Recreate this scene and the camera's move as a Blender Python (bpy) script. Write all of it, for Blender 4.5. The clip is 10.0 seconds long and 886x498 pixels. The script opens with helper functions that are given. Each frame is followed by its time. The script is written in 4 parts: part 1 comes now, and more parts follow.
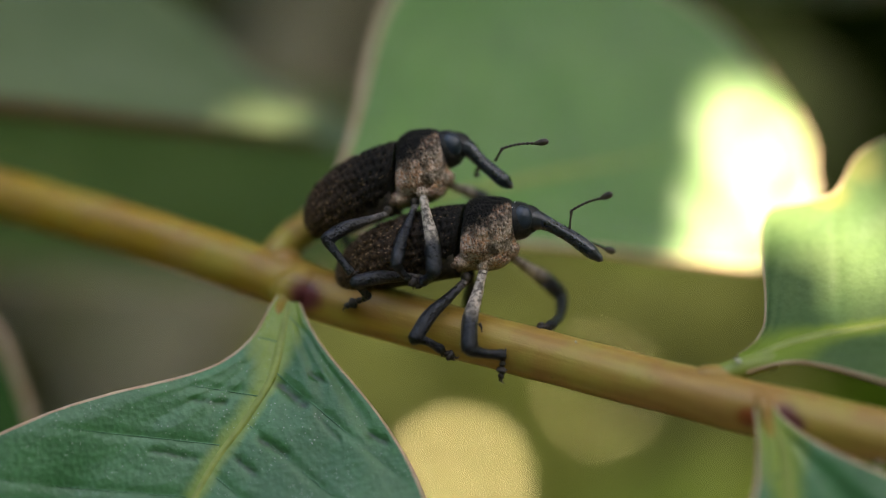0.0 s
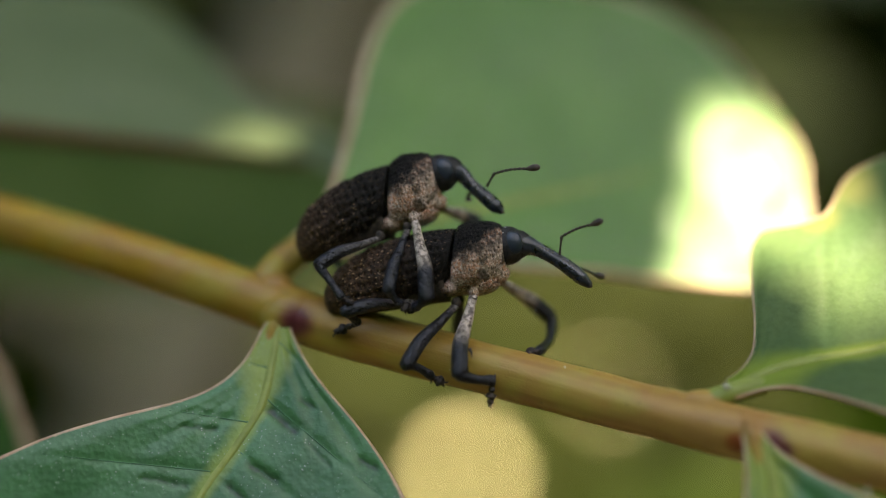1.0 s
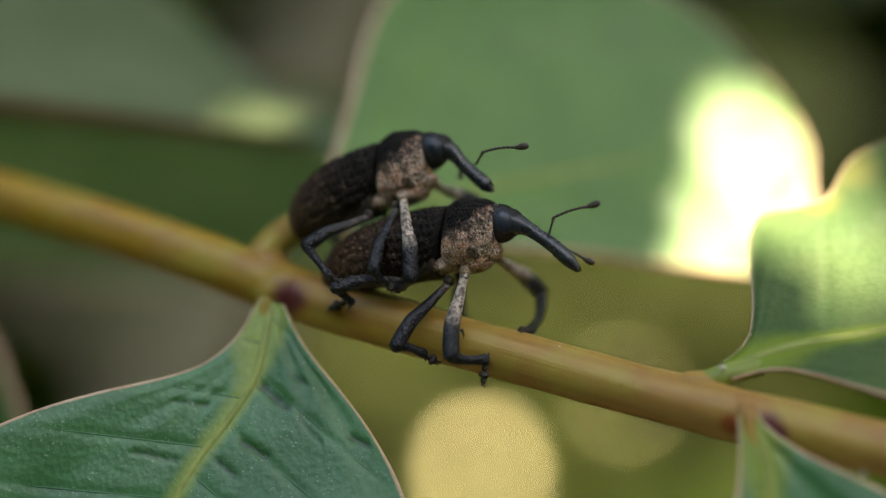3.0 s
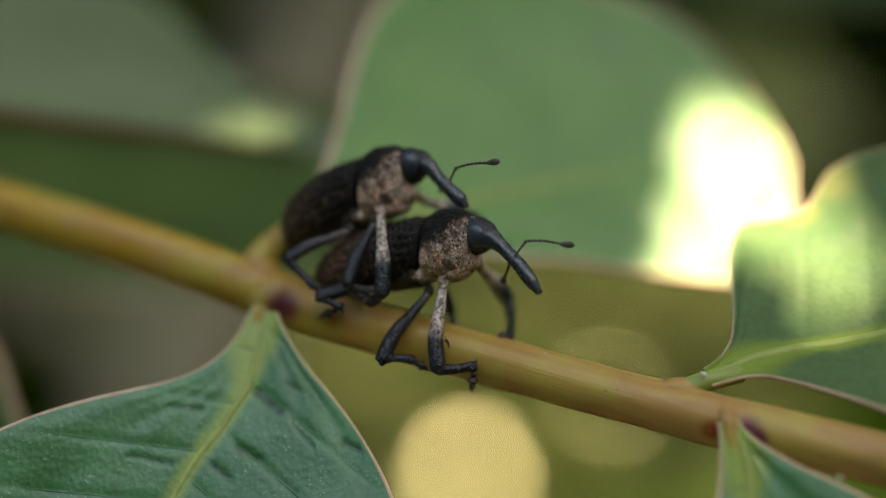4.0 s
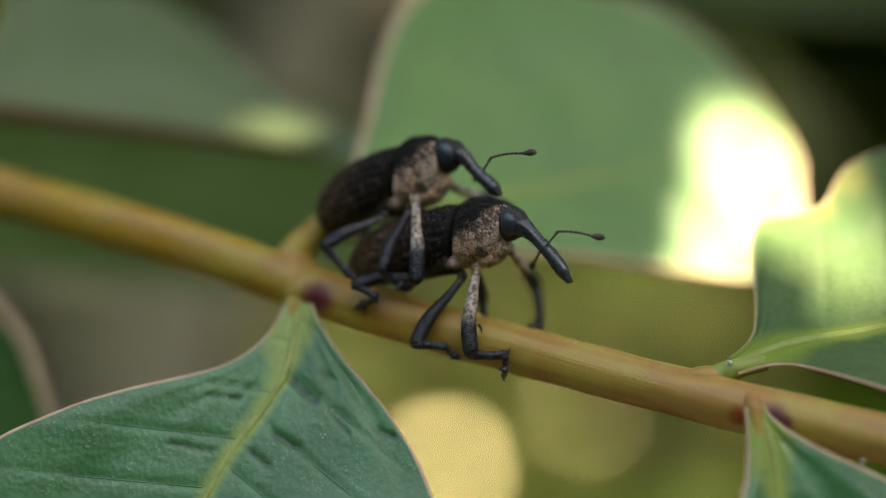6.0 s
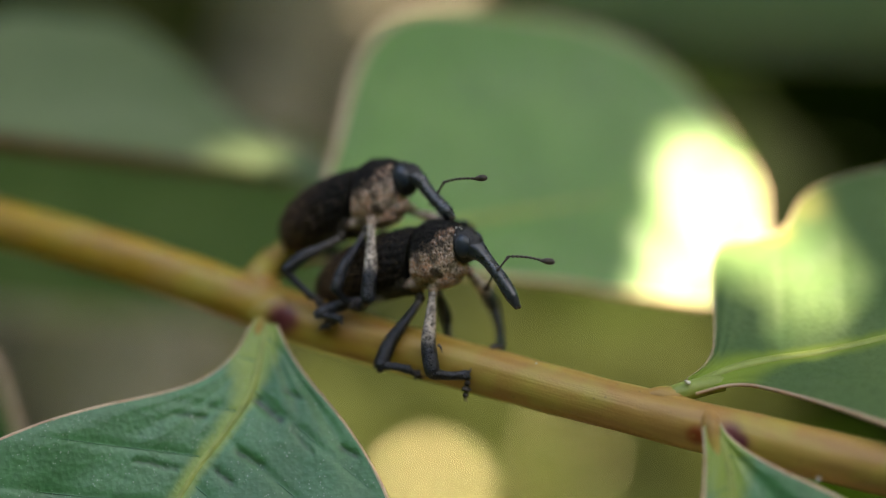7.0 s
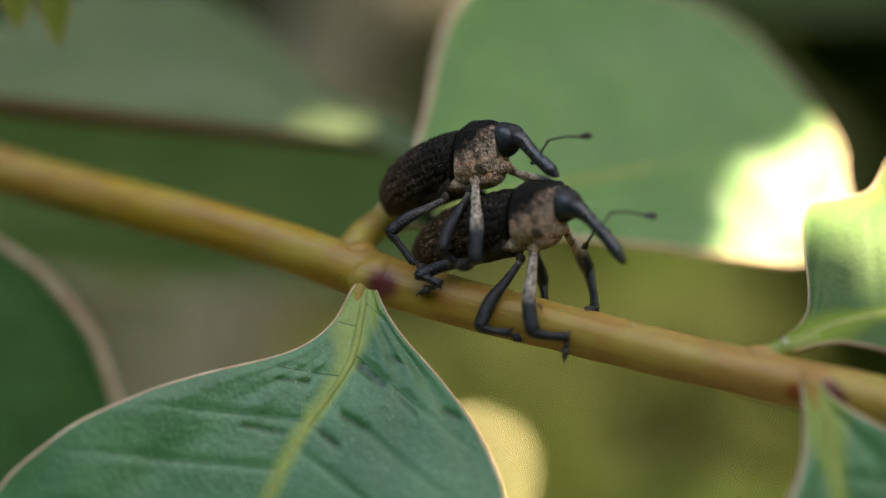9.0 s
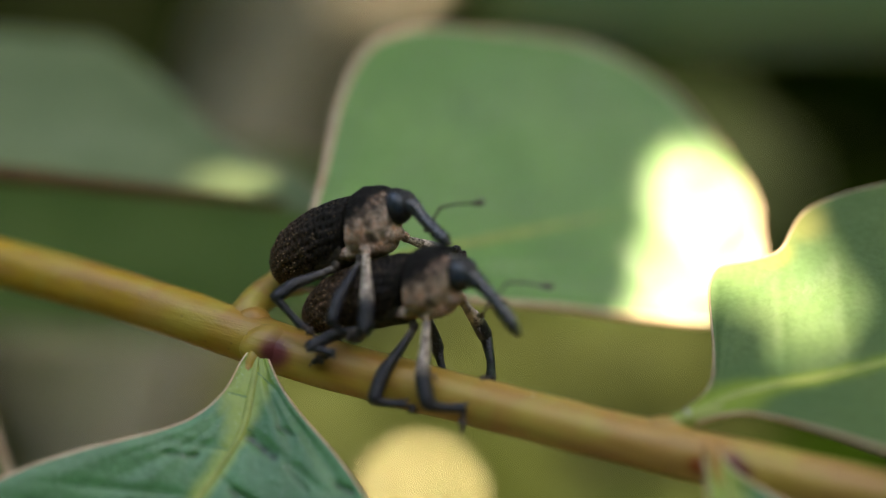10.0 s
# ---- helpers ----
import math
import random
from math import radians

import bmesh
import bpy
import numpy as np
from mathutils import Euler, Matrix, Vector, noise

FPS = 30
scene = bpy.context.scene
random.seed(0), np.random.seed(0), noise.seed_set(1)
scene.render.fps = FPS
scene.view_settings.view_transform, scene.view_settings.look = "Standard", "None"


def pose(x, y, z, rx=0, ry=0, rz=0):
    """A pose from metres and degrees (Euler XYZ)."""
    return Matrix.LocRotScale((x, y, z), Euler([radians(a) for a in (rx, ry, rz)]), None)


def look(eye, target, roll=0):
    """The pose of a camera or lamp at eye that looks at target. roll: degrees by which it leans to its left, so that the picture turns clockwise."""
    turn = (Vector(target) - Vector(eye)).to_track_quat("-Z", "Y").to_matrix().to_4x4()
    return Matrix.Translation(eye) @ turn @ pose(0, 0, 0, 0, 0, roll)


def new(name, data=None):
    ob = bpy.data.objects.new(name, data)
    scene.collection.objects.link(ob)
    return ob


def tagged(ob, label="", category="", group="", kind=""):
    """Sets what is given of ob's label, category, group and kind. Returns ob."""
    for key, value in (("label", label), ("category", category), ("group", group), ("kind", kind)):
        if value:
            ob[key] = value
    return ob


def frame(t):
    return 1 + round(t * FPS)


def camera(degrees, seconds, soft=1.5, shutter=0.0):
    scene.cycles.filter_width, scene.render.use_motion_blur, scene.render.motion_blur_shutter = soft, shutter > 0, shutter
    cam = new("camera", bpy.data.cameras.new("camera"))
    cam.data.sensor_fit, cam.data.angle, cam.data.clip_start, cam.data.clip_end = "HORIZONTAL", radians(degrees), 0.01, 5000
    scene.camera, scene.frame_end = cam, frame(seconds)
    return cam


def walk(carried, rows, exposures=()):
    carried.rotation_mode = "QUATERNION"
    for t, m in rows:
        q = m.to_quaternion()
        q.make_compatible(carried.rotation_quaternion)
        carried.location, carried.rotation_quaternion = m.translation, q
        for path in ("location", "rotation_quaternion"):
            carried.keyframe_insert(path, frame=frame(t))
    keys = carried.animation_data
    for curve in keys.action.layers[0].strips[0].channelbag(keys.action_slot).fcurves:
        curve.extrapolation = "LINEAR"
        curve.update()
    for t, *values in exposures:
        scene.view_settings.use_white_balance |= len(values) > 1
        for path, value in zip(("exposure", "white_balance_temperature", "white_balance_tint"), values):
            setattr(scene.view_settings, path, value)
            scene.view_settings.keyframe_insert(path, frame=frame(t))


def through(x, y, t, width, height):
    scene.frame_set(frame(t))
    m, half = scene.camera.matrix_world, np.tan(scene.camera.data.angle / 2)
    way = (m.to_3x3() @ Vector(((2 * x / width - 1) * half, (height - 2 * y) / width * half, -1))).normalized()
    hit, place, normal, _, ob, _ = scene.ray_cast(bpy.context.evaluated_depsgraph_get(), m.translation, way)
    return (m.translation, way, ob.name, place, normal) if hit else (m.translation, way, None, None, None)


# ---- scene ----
# Two weevils on the stem of a shrub, seen close up. MM turns millimetres into metres.
MM = 0.001
cam = camera(25.0, 10.0, soft=1.3)
cam.data.dof.use_dof = True
cam.data.dof.aperture_fstop = 7.0
cam.data.dof.aperture_blades = 0

# seconds, eye in millimetres, yaw, pitch, roll
PATH_MM = [
    (0.0, 0.000, -117.864, 0.000, -0.000, 0.000, 0.000),
    (0.1, 0.225, -117.873, 0.048, 0.036, -0.364, -0.002),
    (0.2, 0.450, -117.883, 0.096, 0.168, -0.427, -0.005),
    (0.3, 0.675, -117.892, 0.145, 0.300, 0.115, -0.007),
    (0.4, 0.900, -117.902, 0.193, 0.351, 0.362, -0.010),
    (0.5, 1.125, -117.911, 0.241, 0.254, 0.073, -0.012),
    (0.6, 1.182, -117.946, 0.616, 0.508, 0.071, 0.045),
    (0.7, 1.238, -117.981, 0.991, 0.796, 0.334, 0.101),
    (0.8, 1.295, -118.015, 1.366, 0.870, 0.319, 0.158),
    (0.9, 1.351, -118.050, 1.741, 0.634, 0.008, 0.214),
    (1.0, 1.408, -118.085, 2.116, 0.381, -0.305, 0.271),
    (1.1, 1.841, -117.770, 2.775, 0.453, -0.250, 0.319),
    (1.2, 2.274, -117.455, 3.435, 0.541, -0.379, 0.366),
    (1.3, 2.707, -117.141, 4.094, 0.140, -0.907, 0.414),
    (1.4, 3.140, -116.826, 4.754, 0.115, -0.943, 0.461),
    (1.5, 3.573, -116.511, 5.413, 0.460, -0.712, 0.509),
    (1.6, 3.401, -116.213, 5.195, 0.785, -0.354, 0.372),
    (1.7, 3.229, -115.914, 4.978, 0.679, -0.212, 0.234),
    (1.8, 3.056, -115.616, 4.760, 0.573, -0.101, 0.097),
    (1.9, 2.884, -115.317, 4.543, 0.788, -0.298, -0.041),
    (2.0, 2.712, -115.019, 4.325, 0.910, -0.249, -0.178),
    (2.1, 2.823, -115.118, 3.450, 1.019, -0.220, -0.240),
    (2.2, 2.934, -115.217, 2.574, 0.892, -0.194, -0.302),
    (2.3, 3.044, -115.315, 1.699, 0.830, 0.126, -0.365),
    (2.4, 3.155, -115.414, 0.823, 0.945, 0.347, -0.427),
    (2.5, 3.266, -115.513, -0.052, 0.971, 0.288, -0.489),
    (2.6, 3.254, -115.821, -0.016, 1.033, 0.007, -0.497),
    (2.7, 3.242, -116.129, 0.020, 1.154, -0.014, -0.505),
    (3.8, 3.107, -119.520, 0.413, 0.838, 0.194, -0.594),
    (3.9, 3.095, -119.828, 0.449, 0.652, 0.078, -0.602),
    (4.0, 3.083, -120.136, 0.485, 0.751, 0.120, -0.610),
    (4.1, 2.942, -120.180, 0.312, 1.033, 0.061, -0.653),
    (4.2, 2.800, -120.223, 0.139, 1.129, -0.050, -0.696),
    (4.3, 2.659, -120.267, -0.035, 1.127, 0.070, -0.740),
    (4.4, 2.517, -120.310, -0.208, 1.012, 0.485, -0.783),
    (4.5, 2.376, -120.354, -0.381, 0.755, 0.507, -0.826),
    (4.6, 1.810, -120.408, -0.396, 0.340, 0.341, -0.836),
    (4.7, 1.244, -120.462, -0.410, 0.191, 0.136, -0.846),
    (4.8, 0.678, -120.515, -0.425, 0.124, 0.142, -0.855),
    (4.9, 0.112, -120.569, -0.439, 0.139, 0.196, -0.865),
    (5.0, -0.454, -120.623, -0.454, -0.090, 0.141, -0.875),
    (5.1, -1.119, -120.636, -0.104, -0.368, -0.013, -0.884),
    (5.2, -1.784, -120.649, 0.246, -0.612, 0.030, -0.893),
    (6.3, -0.885, -125.157, -2.634, -0.207, 1.359, -0.349),
    (6.4, 0.454, -125.716, -3.123, 0.111, 1.630, -0.352),
    (6.5, 1.792, -126.276, -3.611, 0.092, 1.934, -0.356),
    (6.6, 1.510, -126.110, -3.563, -0.090, 1.916, -0.459),
    (6.7, 1.228, -125.943, -3.514, -0.310, 2.095, -0.562),
    (6.8, 0.947, -125.777, -3.466, -0.676, 2.619, -0.664),
    (6.9, 0.665, -125.610, -3.417, -0.898, 2.602, -0.767),
    (7.0, 0.383, -125.444, -3.369, -0.704, 2.329, -0.870),
    (7.1, 0.001, -125.137, -3.252, -0.097, 2.265, -0.848),
    (7.2, -0.382, -124.830, -3.135, -0.032, 2.286, -0.827),
    (7.3, -0.764, -124.522, -3.019, -0.197, 2.130, -0.805),
    (7.4, -1.147, -124.215, -2.902, -0.249, 1.515, -0.784),
    (7.5, -1.529, -123.908, -2.785, -0.464, 1.377, -0.762),
    (7.6, -1.904, -123.874, -2.818, -0.781, 1.215, -0.759),
    (7.7, -2.279, -123.841, -2.851, -1.245, 0.958, -0.755),
    (7.8, -2.653, -123.807, -2.884, -1.203, 1.169, -0.752),
    (7.9, -3.028, -123.774, -2.917, -1.063, 1.509, -0.748),
    (8.0, -3.403, -123.740, -2.950, -0.992, 1.556, -0.745),
    (8.1, -3.944, -124.550, -3.329, -1.228, 1.187, -0.643),
    (8.2, -4.484, -125.360, -3.708, -1.374, 0.810, -0.542),
    (8.3, -5.025, -126.169, -4.088, -1.190, 0.608, -0.440),
    (8.4, -5.565, -126.979, -4.467, -1.165, 0.472, -0.339),
    (8.5, -6.106, -127.789, -4.846, -1.306, 0.676, -0.237),
    (8.6, -5.818, -127.698, -4.594, -0.940, 1.178, -0.184),
    (8.7, -5.529, -127.607, -4.342, -0.252, 1.691, -0.130),
    (8.8, -5.241, -127.516, -4.090, -0.089, 1.649, -0.077),
    (8.9, -4.952, -127.425, -3.838, -0.170, 1.232, -0.023),
    (9.0, -4.664, -127.334, -3.586, -0.197, 1.370, 0.030),
    (9.1, -4.252, -127.083, -3.712, -0.715, 1.863, 0.139),
    (9.2, -3.840, -126.832, -3.838, -1.275, 2.141, 0.248),
    (9.3, -3.427, -126.581, -3.964, -1.329, 1.913, 0.358),
    (9.4, -3.015, -126.330, -4.090, -0.975, 1.637, 0.467),
    (9.5, -2.603, -126.079, -4.216, -1.052, 1.669, 0.576),
    (9.6, -2.118, -125.502, -3.351, -0.998, 1.004, 0.524),
    (9.7, -1.633, -124.925, -2.485, -1.014, 0.940, 0.471),
    (9.8, -1.149, -124.348, -1.620, -1.107, 1.656, 0.419),
    (9.9, -0.664, -123.771, -0.754, -1.327, 1.861, 0.366),
    (10.0, -0.179, -123.194, 0.111, -1.153, 1.605, 0.314)
]
walk(cam, [(t, pose(x * MM, y * MM, z * MM, 90 + p, r, a)) for t, x, y, z, a, p, r in PATH_MM],
     exposures=[(0.0, 2.5, 8700, 11), (4.0, 2.55, 8700, 11), (6.5, 2.68, 8700, 11), (10.0, 2.72, 8700, 11)])

# ---- light: a high sun broken by the leaves overhead, and the open sky ----
SUN = Vector((0.36, -0.42, 0.83)).normalized()
world = bpy.data.worlds.new("world")
scene.world = world
world.use_nodes = True
sky = world.node_tree.nodes.new("ShaderNodeTexSky")
sky.sky_type = "NISHITA"
sky.sun_disc = False
sky.sun_elevation = math.asin(SUN.z)
sky.sun_rotation = math.atan2(SUN.x, SUN.y)
world.node_tree.links.new(sky.outputs[0], world.node_tree.nodes["Background"].inputs[0])
world.node_tree.nodes["Background"].inputs[1].default_value = 0.12
lamp = bpy.data.lights.new("sun", "SUN")
lamp.energy, lamp.angle, lamp.color = 5.0, radians(0.6), (1.0, 0.95, 0.86)
sun = new("sun", lamp)
sun.matrix_world = look(SUN * 2.0, (0, 0, 0))


# ---- materials ----
class Nodes:
    """A node material under construction, with texture space in millimetres of the object."""

    def __init__(self, name):
        self.mat = bpy.data.materials.new(name)
        self.mat.use_nodes = True
        self.tree = self.mat.node_tree
        self.bsdf = self.tree.nodes["Principled BSDF"]
        self.out = self.tree.nodes["Material Output"]
        tc = self.tree.nodes.new("ShaderNodeTexCoord")
        mp = self.tree.nodes.new("ShaderNodeMapping")
        mp.inputs["Scale"].default_value = (1000, 1000, 1000)
        self.tree.links.new(tc.outputs["Object"], mp.inputs["Vector"])
        self.space = mp.outputs[0]

    def put(self, a, b):
        if isinstance(a, bpy.types.NodeSocket):
            self.tree.links.new(a, b)
        else:
            b.default_value = a

    def stretched(self, sx, sy, sz):
        n = self.tree.nodes.new("ShaderNodeMapping")
        n.inputs["Scale"].default_value = (sx, sy, sz)
        self.tree.links.new(self.space, n.inputs["Vector"])
        return n.outputs[0]

    def along(self, yaw, pitch, sx, sy, sz):
        """Texture space turned so that x runs along a shoot of that heading, then stretched."""
        sock = self.space
        for rot, scale in (((0, 0, radians(yaw)), (1, 1, 1)), ((0, radians(pitch), 0), (1, 1, 1)), ((0, 0, 0), (sx, sy, sz))):
            n = self.tree.nodes.new("ShaderNodeMapping")
            n.inputs["Rotation"].default_value, n.inputs["Scale"].default_value = rot, scale
            self.tree.links.new(sock, n.inputs["Vector"])
            sock = n.outputs[0]
        return sock

    def noise(self, scale, detail=3.0, rough=0.5, space=None):
        n = self.tree.nodes.new("ShaderNodeTexNoise")
        n.inputs["Scale"].default_value, n.inputs["Detail"].default_value, n.inputs["Roughness"].default_value = scale, detail, rough
        self.tree.links.new(space or self.space, n.inputs["Vector"])
        return n.outputs["Fac"]

    def cells(self, scale, feature="F1", what="Distance", space=None):
        n = self.tree.nodes.new("ShaderNodeTexVoronoi")
        n.feature = feature
        n.inputs["Scale"].default_value = scale
        self.tree.links.new(space or self.space, n.inputs["Vector"])
        return n.outputs[what]

    def axis(self, i):
        n = self.tree.nodes.new("ShaderNodeSeparateXYZ")
        self.tree.links.new(self.space, n.inputs[0])
        return n.outputs[i]

    def attribute(self, name):
        n = self.tree.nodes.new("ShaderNodeAttribute")
        n.attribute_name = name
        return n.outputs["Fac"]

    def ramp(self, fac, *stops):
        n = self.tree.nodes.new("ShaderNodeValToRGB")
        e = n.color_ramp.elements
        while len(e) < len(stops):
            e.new(0.5)
        for el, (p, c) in zip(e, stops):
            el.position = p
            el.color = (c, c, c, 1) if isinstance(c, (int, float)) else (*c, 1)
        self.put(fac, n.inputs[0])
        return n.outputs[0]

    def mix(self, fac, a, b, mode="MIX"):
        n = self.tree.nodes.new("ShaderNodeMix")
        n.data_type, n.blend_type = "RGBA", mode
        self.put(fac, n.inputs[0])
        for v, s in ((a, n.inputs[6]), (b, n.inputs[7])):
            self.put((*v, 1) if isinstance(v, tuple) and len(v) == 3 else v, s)
        return n.outputs[2]

    def math(self, op, a, b=0.0, c=0.0):
        n = self.tree.nodes.new("ShaderNodeMath")
        n.operation = op
        for v, s in zip((a, b, c), n.inputs):
            self.put(v, s)
        return n.outputs[0]

    def span(self, v, a, b, lo=0.0, hi=1.0):
        n = self.tree.nodes.new("ShaderNodeMapRange")
        n.interpolation_type = "SMOOTHSTEP"
        for x, s in zip((v, a, b, lo, hi), n.inputs):
            self.put(x, s)
        return n.outputs[0]

    def near(self, point, radius):
        """1 at a point of the object, given in millimetres, falling to 0 at the radius."""
        n = self.tree.nodes.new("ShaderNodeVectorMath")
        n.operation = "DISTANCE"
        self.tree.links.new(self.space, n.inputs[0])
        n.inputs[1].default_value = point
        return self.span(n.outputs["Value"], 0.25 * radius, radius, 1.0, 0.0)

    def bump(self, height, mm, strength=1.0):
        n = self.tree.nodes.new("ShaderNodeBump")
        n.inputs["Strength"].default_value, n.inputs["Distance"].default_value = strength, mm * MM
        self.put(height, n.inputs["Height"])
        self.tree.links.new(n.outputs[0], self.bsdf.inputs["Normal"])
        return n.outputs[0]

    def done(self, color, rough, spec=0.5):
        self.put((*color, 1) if isinstance(color, tuple) else color, self.bsdf.inputs["Base Color"])
        self.put(rough, self.bsdf.inputs["Roughness"])
        self.bsdf.inputs["Specular IOR Level"].default_value = spec
        return self.mat

    def thin(self, color, share):
        """Lets part of the light through, as a leaf does."""
        t = self.tree.nodes.new("ShaderNodeBsdfTranslucent")
        self.put((*color, 1) if isinstance(color, tuple) else color, t.inputs[0])
        m = self.tree.nodes.new("ShaderNodeMixShader")
        m.inputs[0].default_value = share
        self.tree.links.new(self.bsdf.outputs[0], m.inputs[1])
        self.tree.links.new(t.outputs[0], m.inputs[2])
        self.tree.links.new(m.outputs[0], self.out.inputs[0])


def mat_blade(name, deep, pale, through, share=0.25, gloss=0.42, spec=0.5, young=(), specks=0.7, ribbed=False):
    n = Nodes(name)
    big = n.noise(0.16, 3)
    fine = n.noise(2.2, 5, 0.65)
    c = n.mix(n.span(big, 0.3, 0.7), deep, pale)
    c = n.mix(n.span(fine, 0.35, 0.75, 0.0, 0.45), c, tuple(0.55 * v for v in deep))
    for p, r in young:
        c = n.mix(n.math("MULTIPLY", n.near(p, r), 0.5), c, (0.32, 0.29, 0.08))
    if ribbed:
        off, run = n.attribute("across"), n.attribute("along")
        wide = n.math("ADD", n.span(run, 0.0, 6.5, 3.0, 0.9), n.math("MULTIPLY", n.math("SUBTRACT", n.noise(1.3, 3), 0.5), 0.7))
        band = n.span(n.math("DIVIDE", off, wide), 0.15, 1.0, 1.0, 0.0)
        band = n.math("MULTIPLY", band, n.span(run, 3.0, 26.0, 0.95, 0.45))
        c = n.mix(band, c, (0.25, 0.35, 0.05))
        # the dents are darker in colour as well as pressed in
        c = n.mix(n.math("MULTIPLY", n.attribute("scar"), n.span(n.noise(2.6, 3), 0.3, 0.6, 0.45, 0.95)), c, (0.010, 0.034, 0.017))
    dots = n.span(n.cells(4.6), 0.10, 0.22, 1.0, 0.0)
    dots = n.math("MULTIPLY", dots, n.span(n.noise(0.7, 2), 0.45, 0.6))
    c = n.mix(n.math("MULTIPLY", dots, specks), c, (0.45, 0.55, 0.45))
    h = n.math("ADD", n.math("MULTIPLY", n.noise(1.4, 4, 0.6), 0.8), n.math("MULTIPLY", n.cells(2.6), 0.35))
    n.bump(h, 0.12, 0.55)
    n.done(c, n.span(fine, 0.2, 0.8, gloss - 0.06, gloss + 0.14), spec)
    n.thin(through, share)
    return n.mat


def mat_vein(name, color, dark):
    n = Nodes(name)
    c = n.mix(n.span(n.noise(0.8, 4), 0.3, 0.7), color, dark)
    n.bump(n.noise(3.0, 4), 0.06, 0.5)
    return n.done(c, 0.45, 0.45)


def mat_stem():
    n = Nodes("stem_bark")
    long = n.noise(1.0, 5, 0.6, n.along(16, -13.9, 0.05, 2.0, 2.0))
    blot = n.noise(0.22, 4)
    old = n.span(n.axis(0), -22.0, 20.0)
    c = n.mix(n.span(long, 0.3, 0.72), n.mix(old, (0.33, 0.19, 0.016), (0.36, 0.19, 0.048)), n.mix(old, (0.45, 0.28, 0.026), (0.49, 0.31, 0.088)))
    c = n.mix(n.span(n.noise(0.5, 2, 0.5, n.along(16, -13.9, 0.05, 2.0, 2.0)), 0.48, 0.64, 0.0, 0.5), c, (0.30, 0.12, 0.055))
    c = n.mix(n.span(blot, 0.42, 0.68, 0.0, 0.55), c, (0.34, 0.15, 0.05))
    c = n.mix(n.span(n.noise(0.3, 3), 0.42, 0.68, 0.0, 0.6), c, (0.40, 0.34, 0.065))
    for p, r, tint in (((-8.1, 0.2, -2.8), 1.6, (0.13, 0.025, 0.03)), ((18.9, -7.4, -9.3), 1.15, (0.15, 0.035, 0.045)), ((19.5, -7.6, -9.7), 0.8, (0.13, 0.025, 0.04)), ((16.9, -7.2, -9.4), 1.0, (0.26, 0.05, 0.012))):
        c = n.mix(n.math("MULTIPLY", n.near(p, r), n.span(n.noise(1.6, 4), 0.1, 0.45)), c, tint)
    specks = n.span(n.cells(1.1), 0.04, 0.12, 1.0, 0.0)
    c = n.mix(n.math("MULTIPLY", specks, 0.55), c, (0.10, 0.05, 0.02))
    n.bump(n.math("ADD", n.math("MULTIPLY", long, 0.7), n.math("MULTIPLY", n.noise(5, 4), 0.25)), 0.14, 0.6)
    return n.done(c, n.span(long, 0.2, 0.8, 0.36, 0.52), 0.45)


def mat_shell():
    """Wing cases: brown-black, pitted, with bronze scales between the pits that thicken towards the tail."""
    n = Nodes("wing_case")
    grain = n.noise(6.5, 5, 0.7)
    rear = n.span(n.axis(0), -6.4, -0.6, 1.0, 0.0)
    fleck = n.span(n.cells(5.2, what="Distance", space=n.stretched(0.55, 1.0, 1.0)), 0.12, 0.30, 1.0, 0.0)
    where = n.span(n.math("ADD", n.noise(3.4, 3, 0.6), n.math("MULTIPLY", rear, 0.20)), 0.45, 0.57)
    c = n.mix(n.span(grain, 0.35, 0.7), n.mix(rear, (0.004, 0.004, 0.004), (0.012, 0.007, 0.005)), n.mix(rear, (0.022, 0.017, 0.015), (0.15, 0.085, 0.052)))
    c = n.mix(n.math("MULTIPLY", n.math("MULTIPLY", fleck, where), n.span(rear, 0.0, 1.0, 0.45, 1.0)), c, (0.50, 0.33, 0.21))
    n.bump(n.math("ADD", n.math("MULTIPLY", grain, 0.7), n.math("MULTIPLY", fleck, 0.35)), 0.16, 1.0)
    return n.done(c, n.span(grain, 0.2, 0.8, 0.42, 0.66), 0.16)


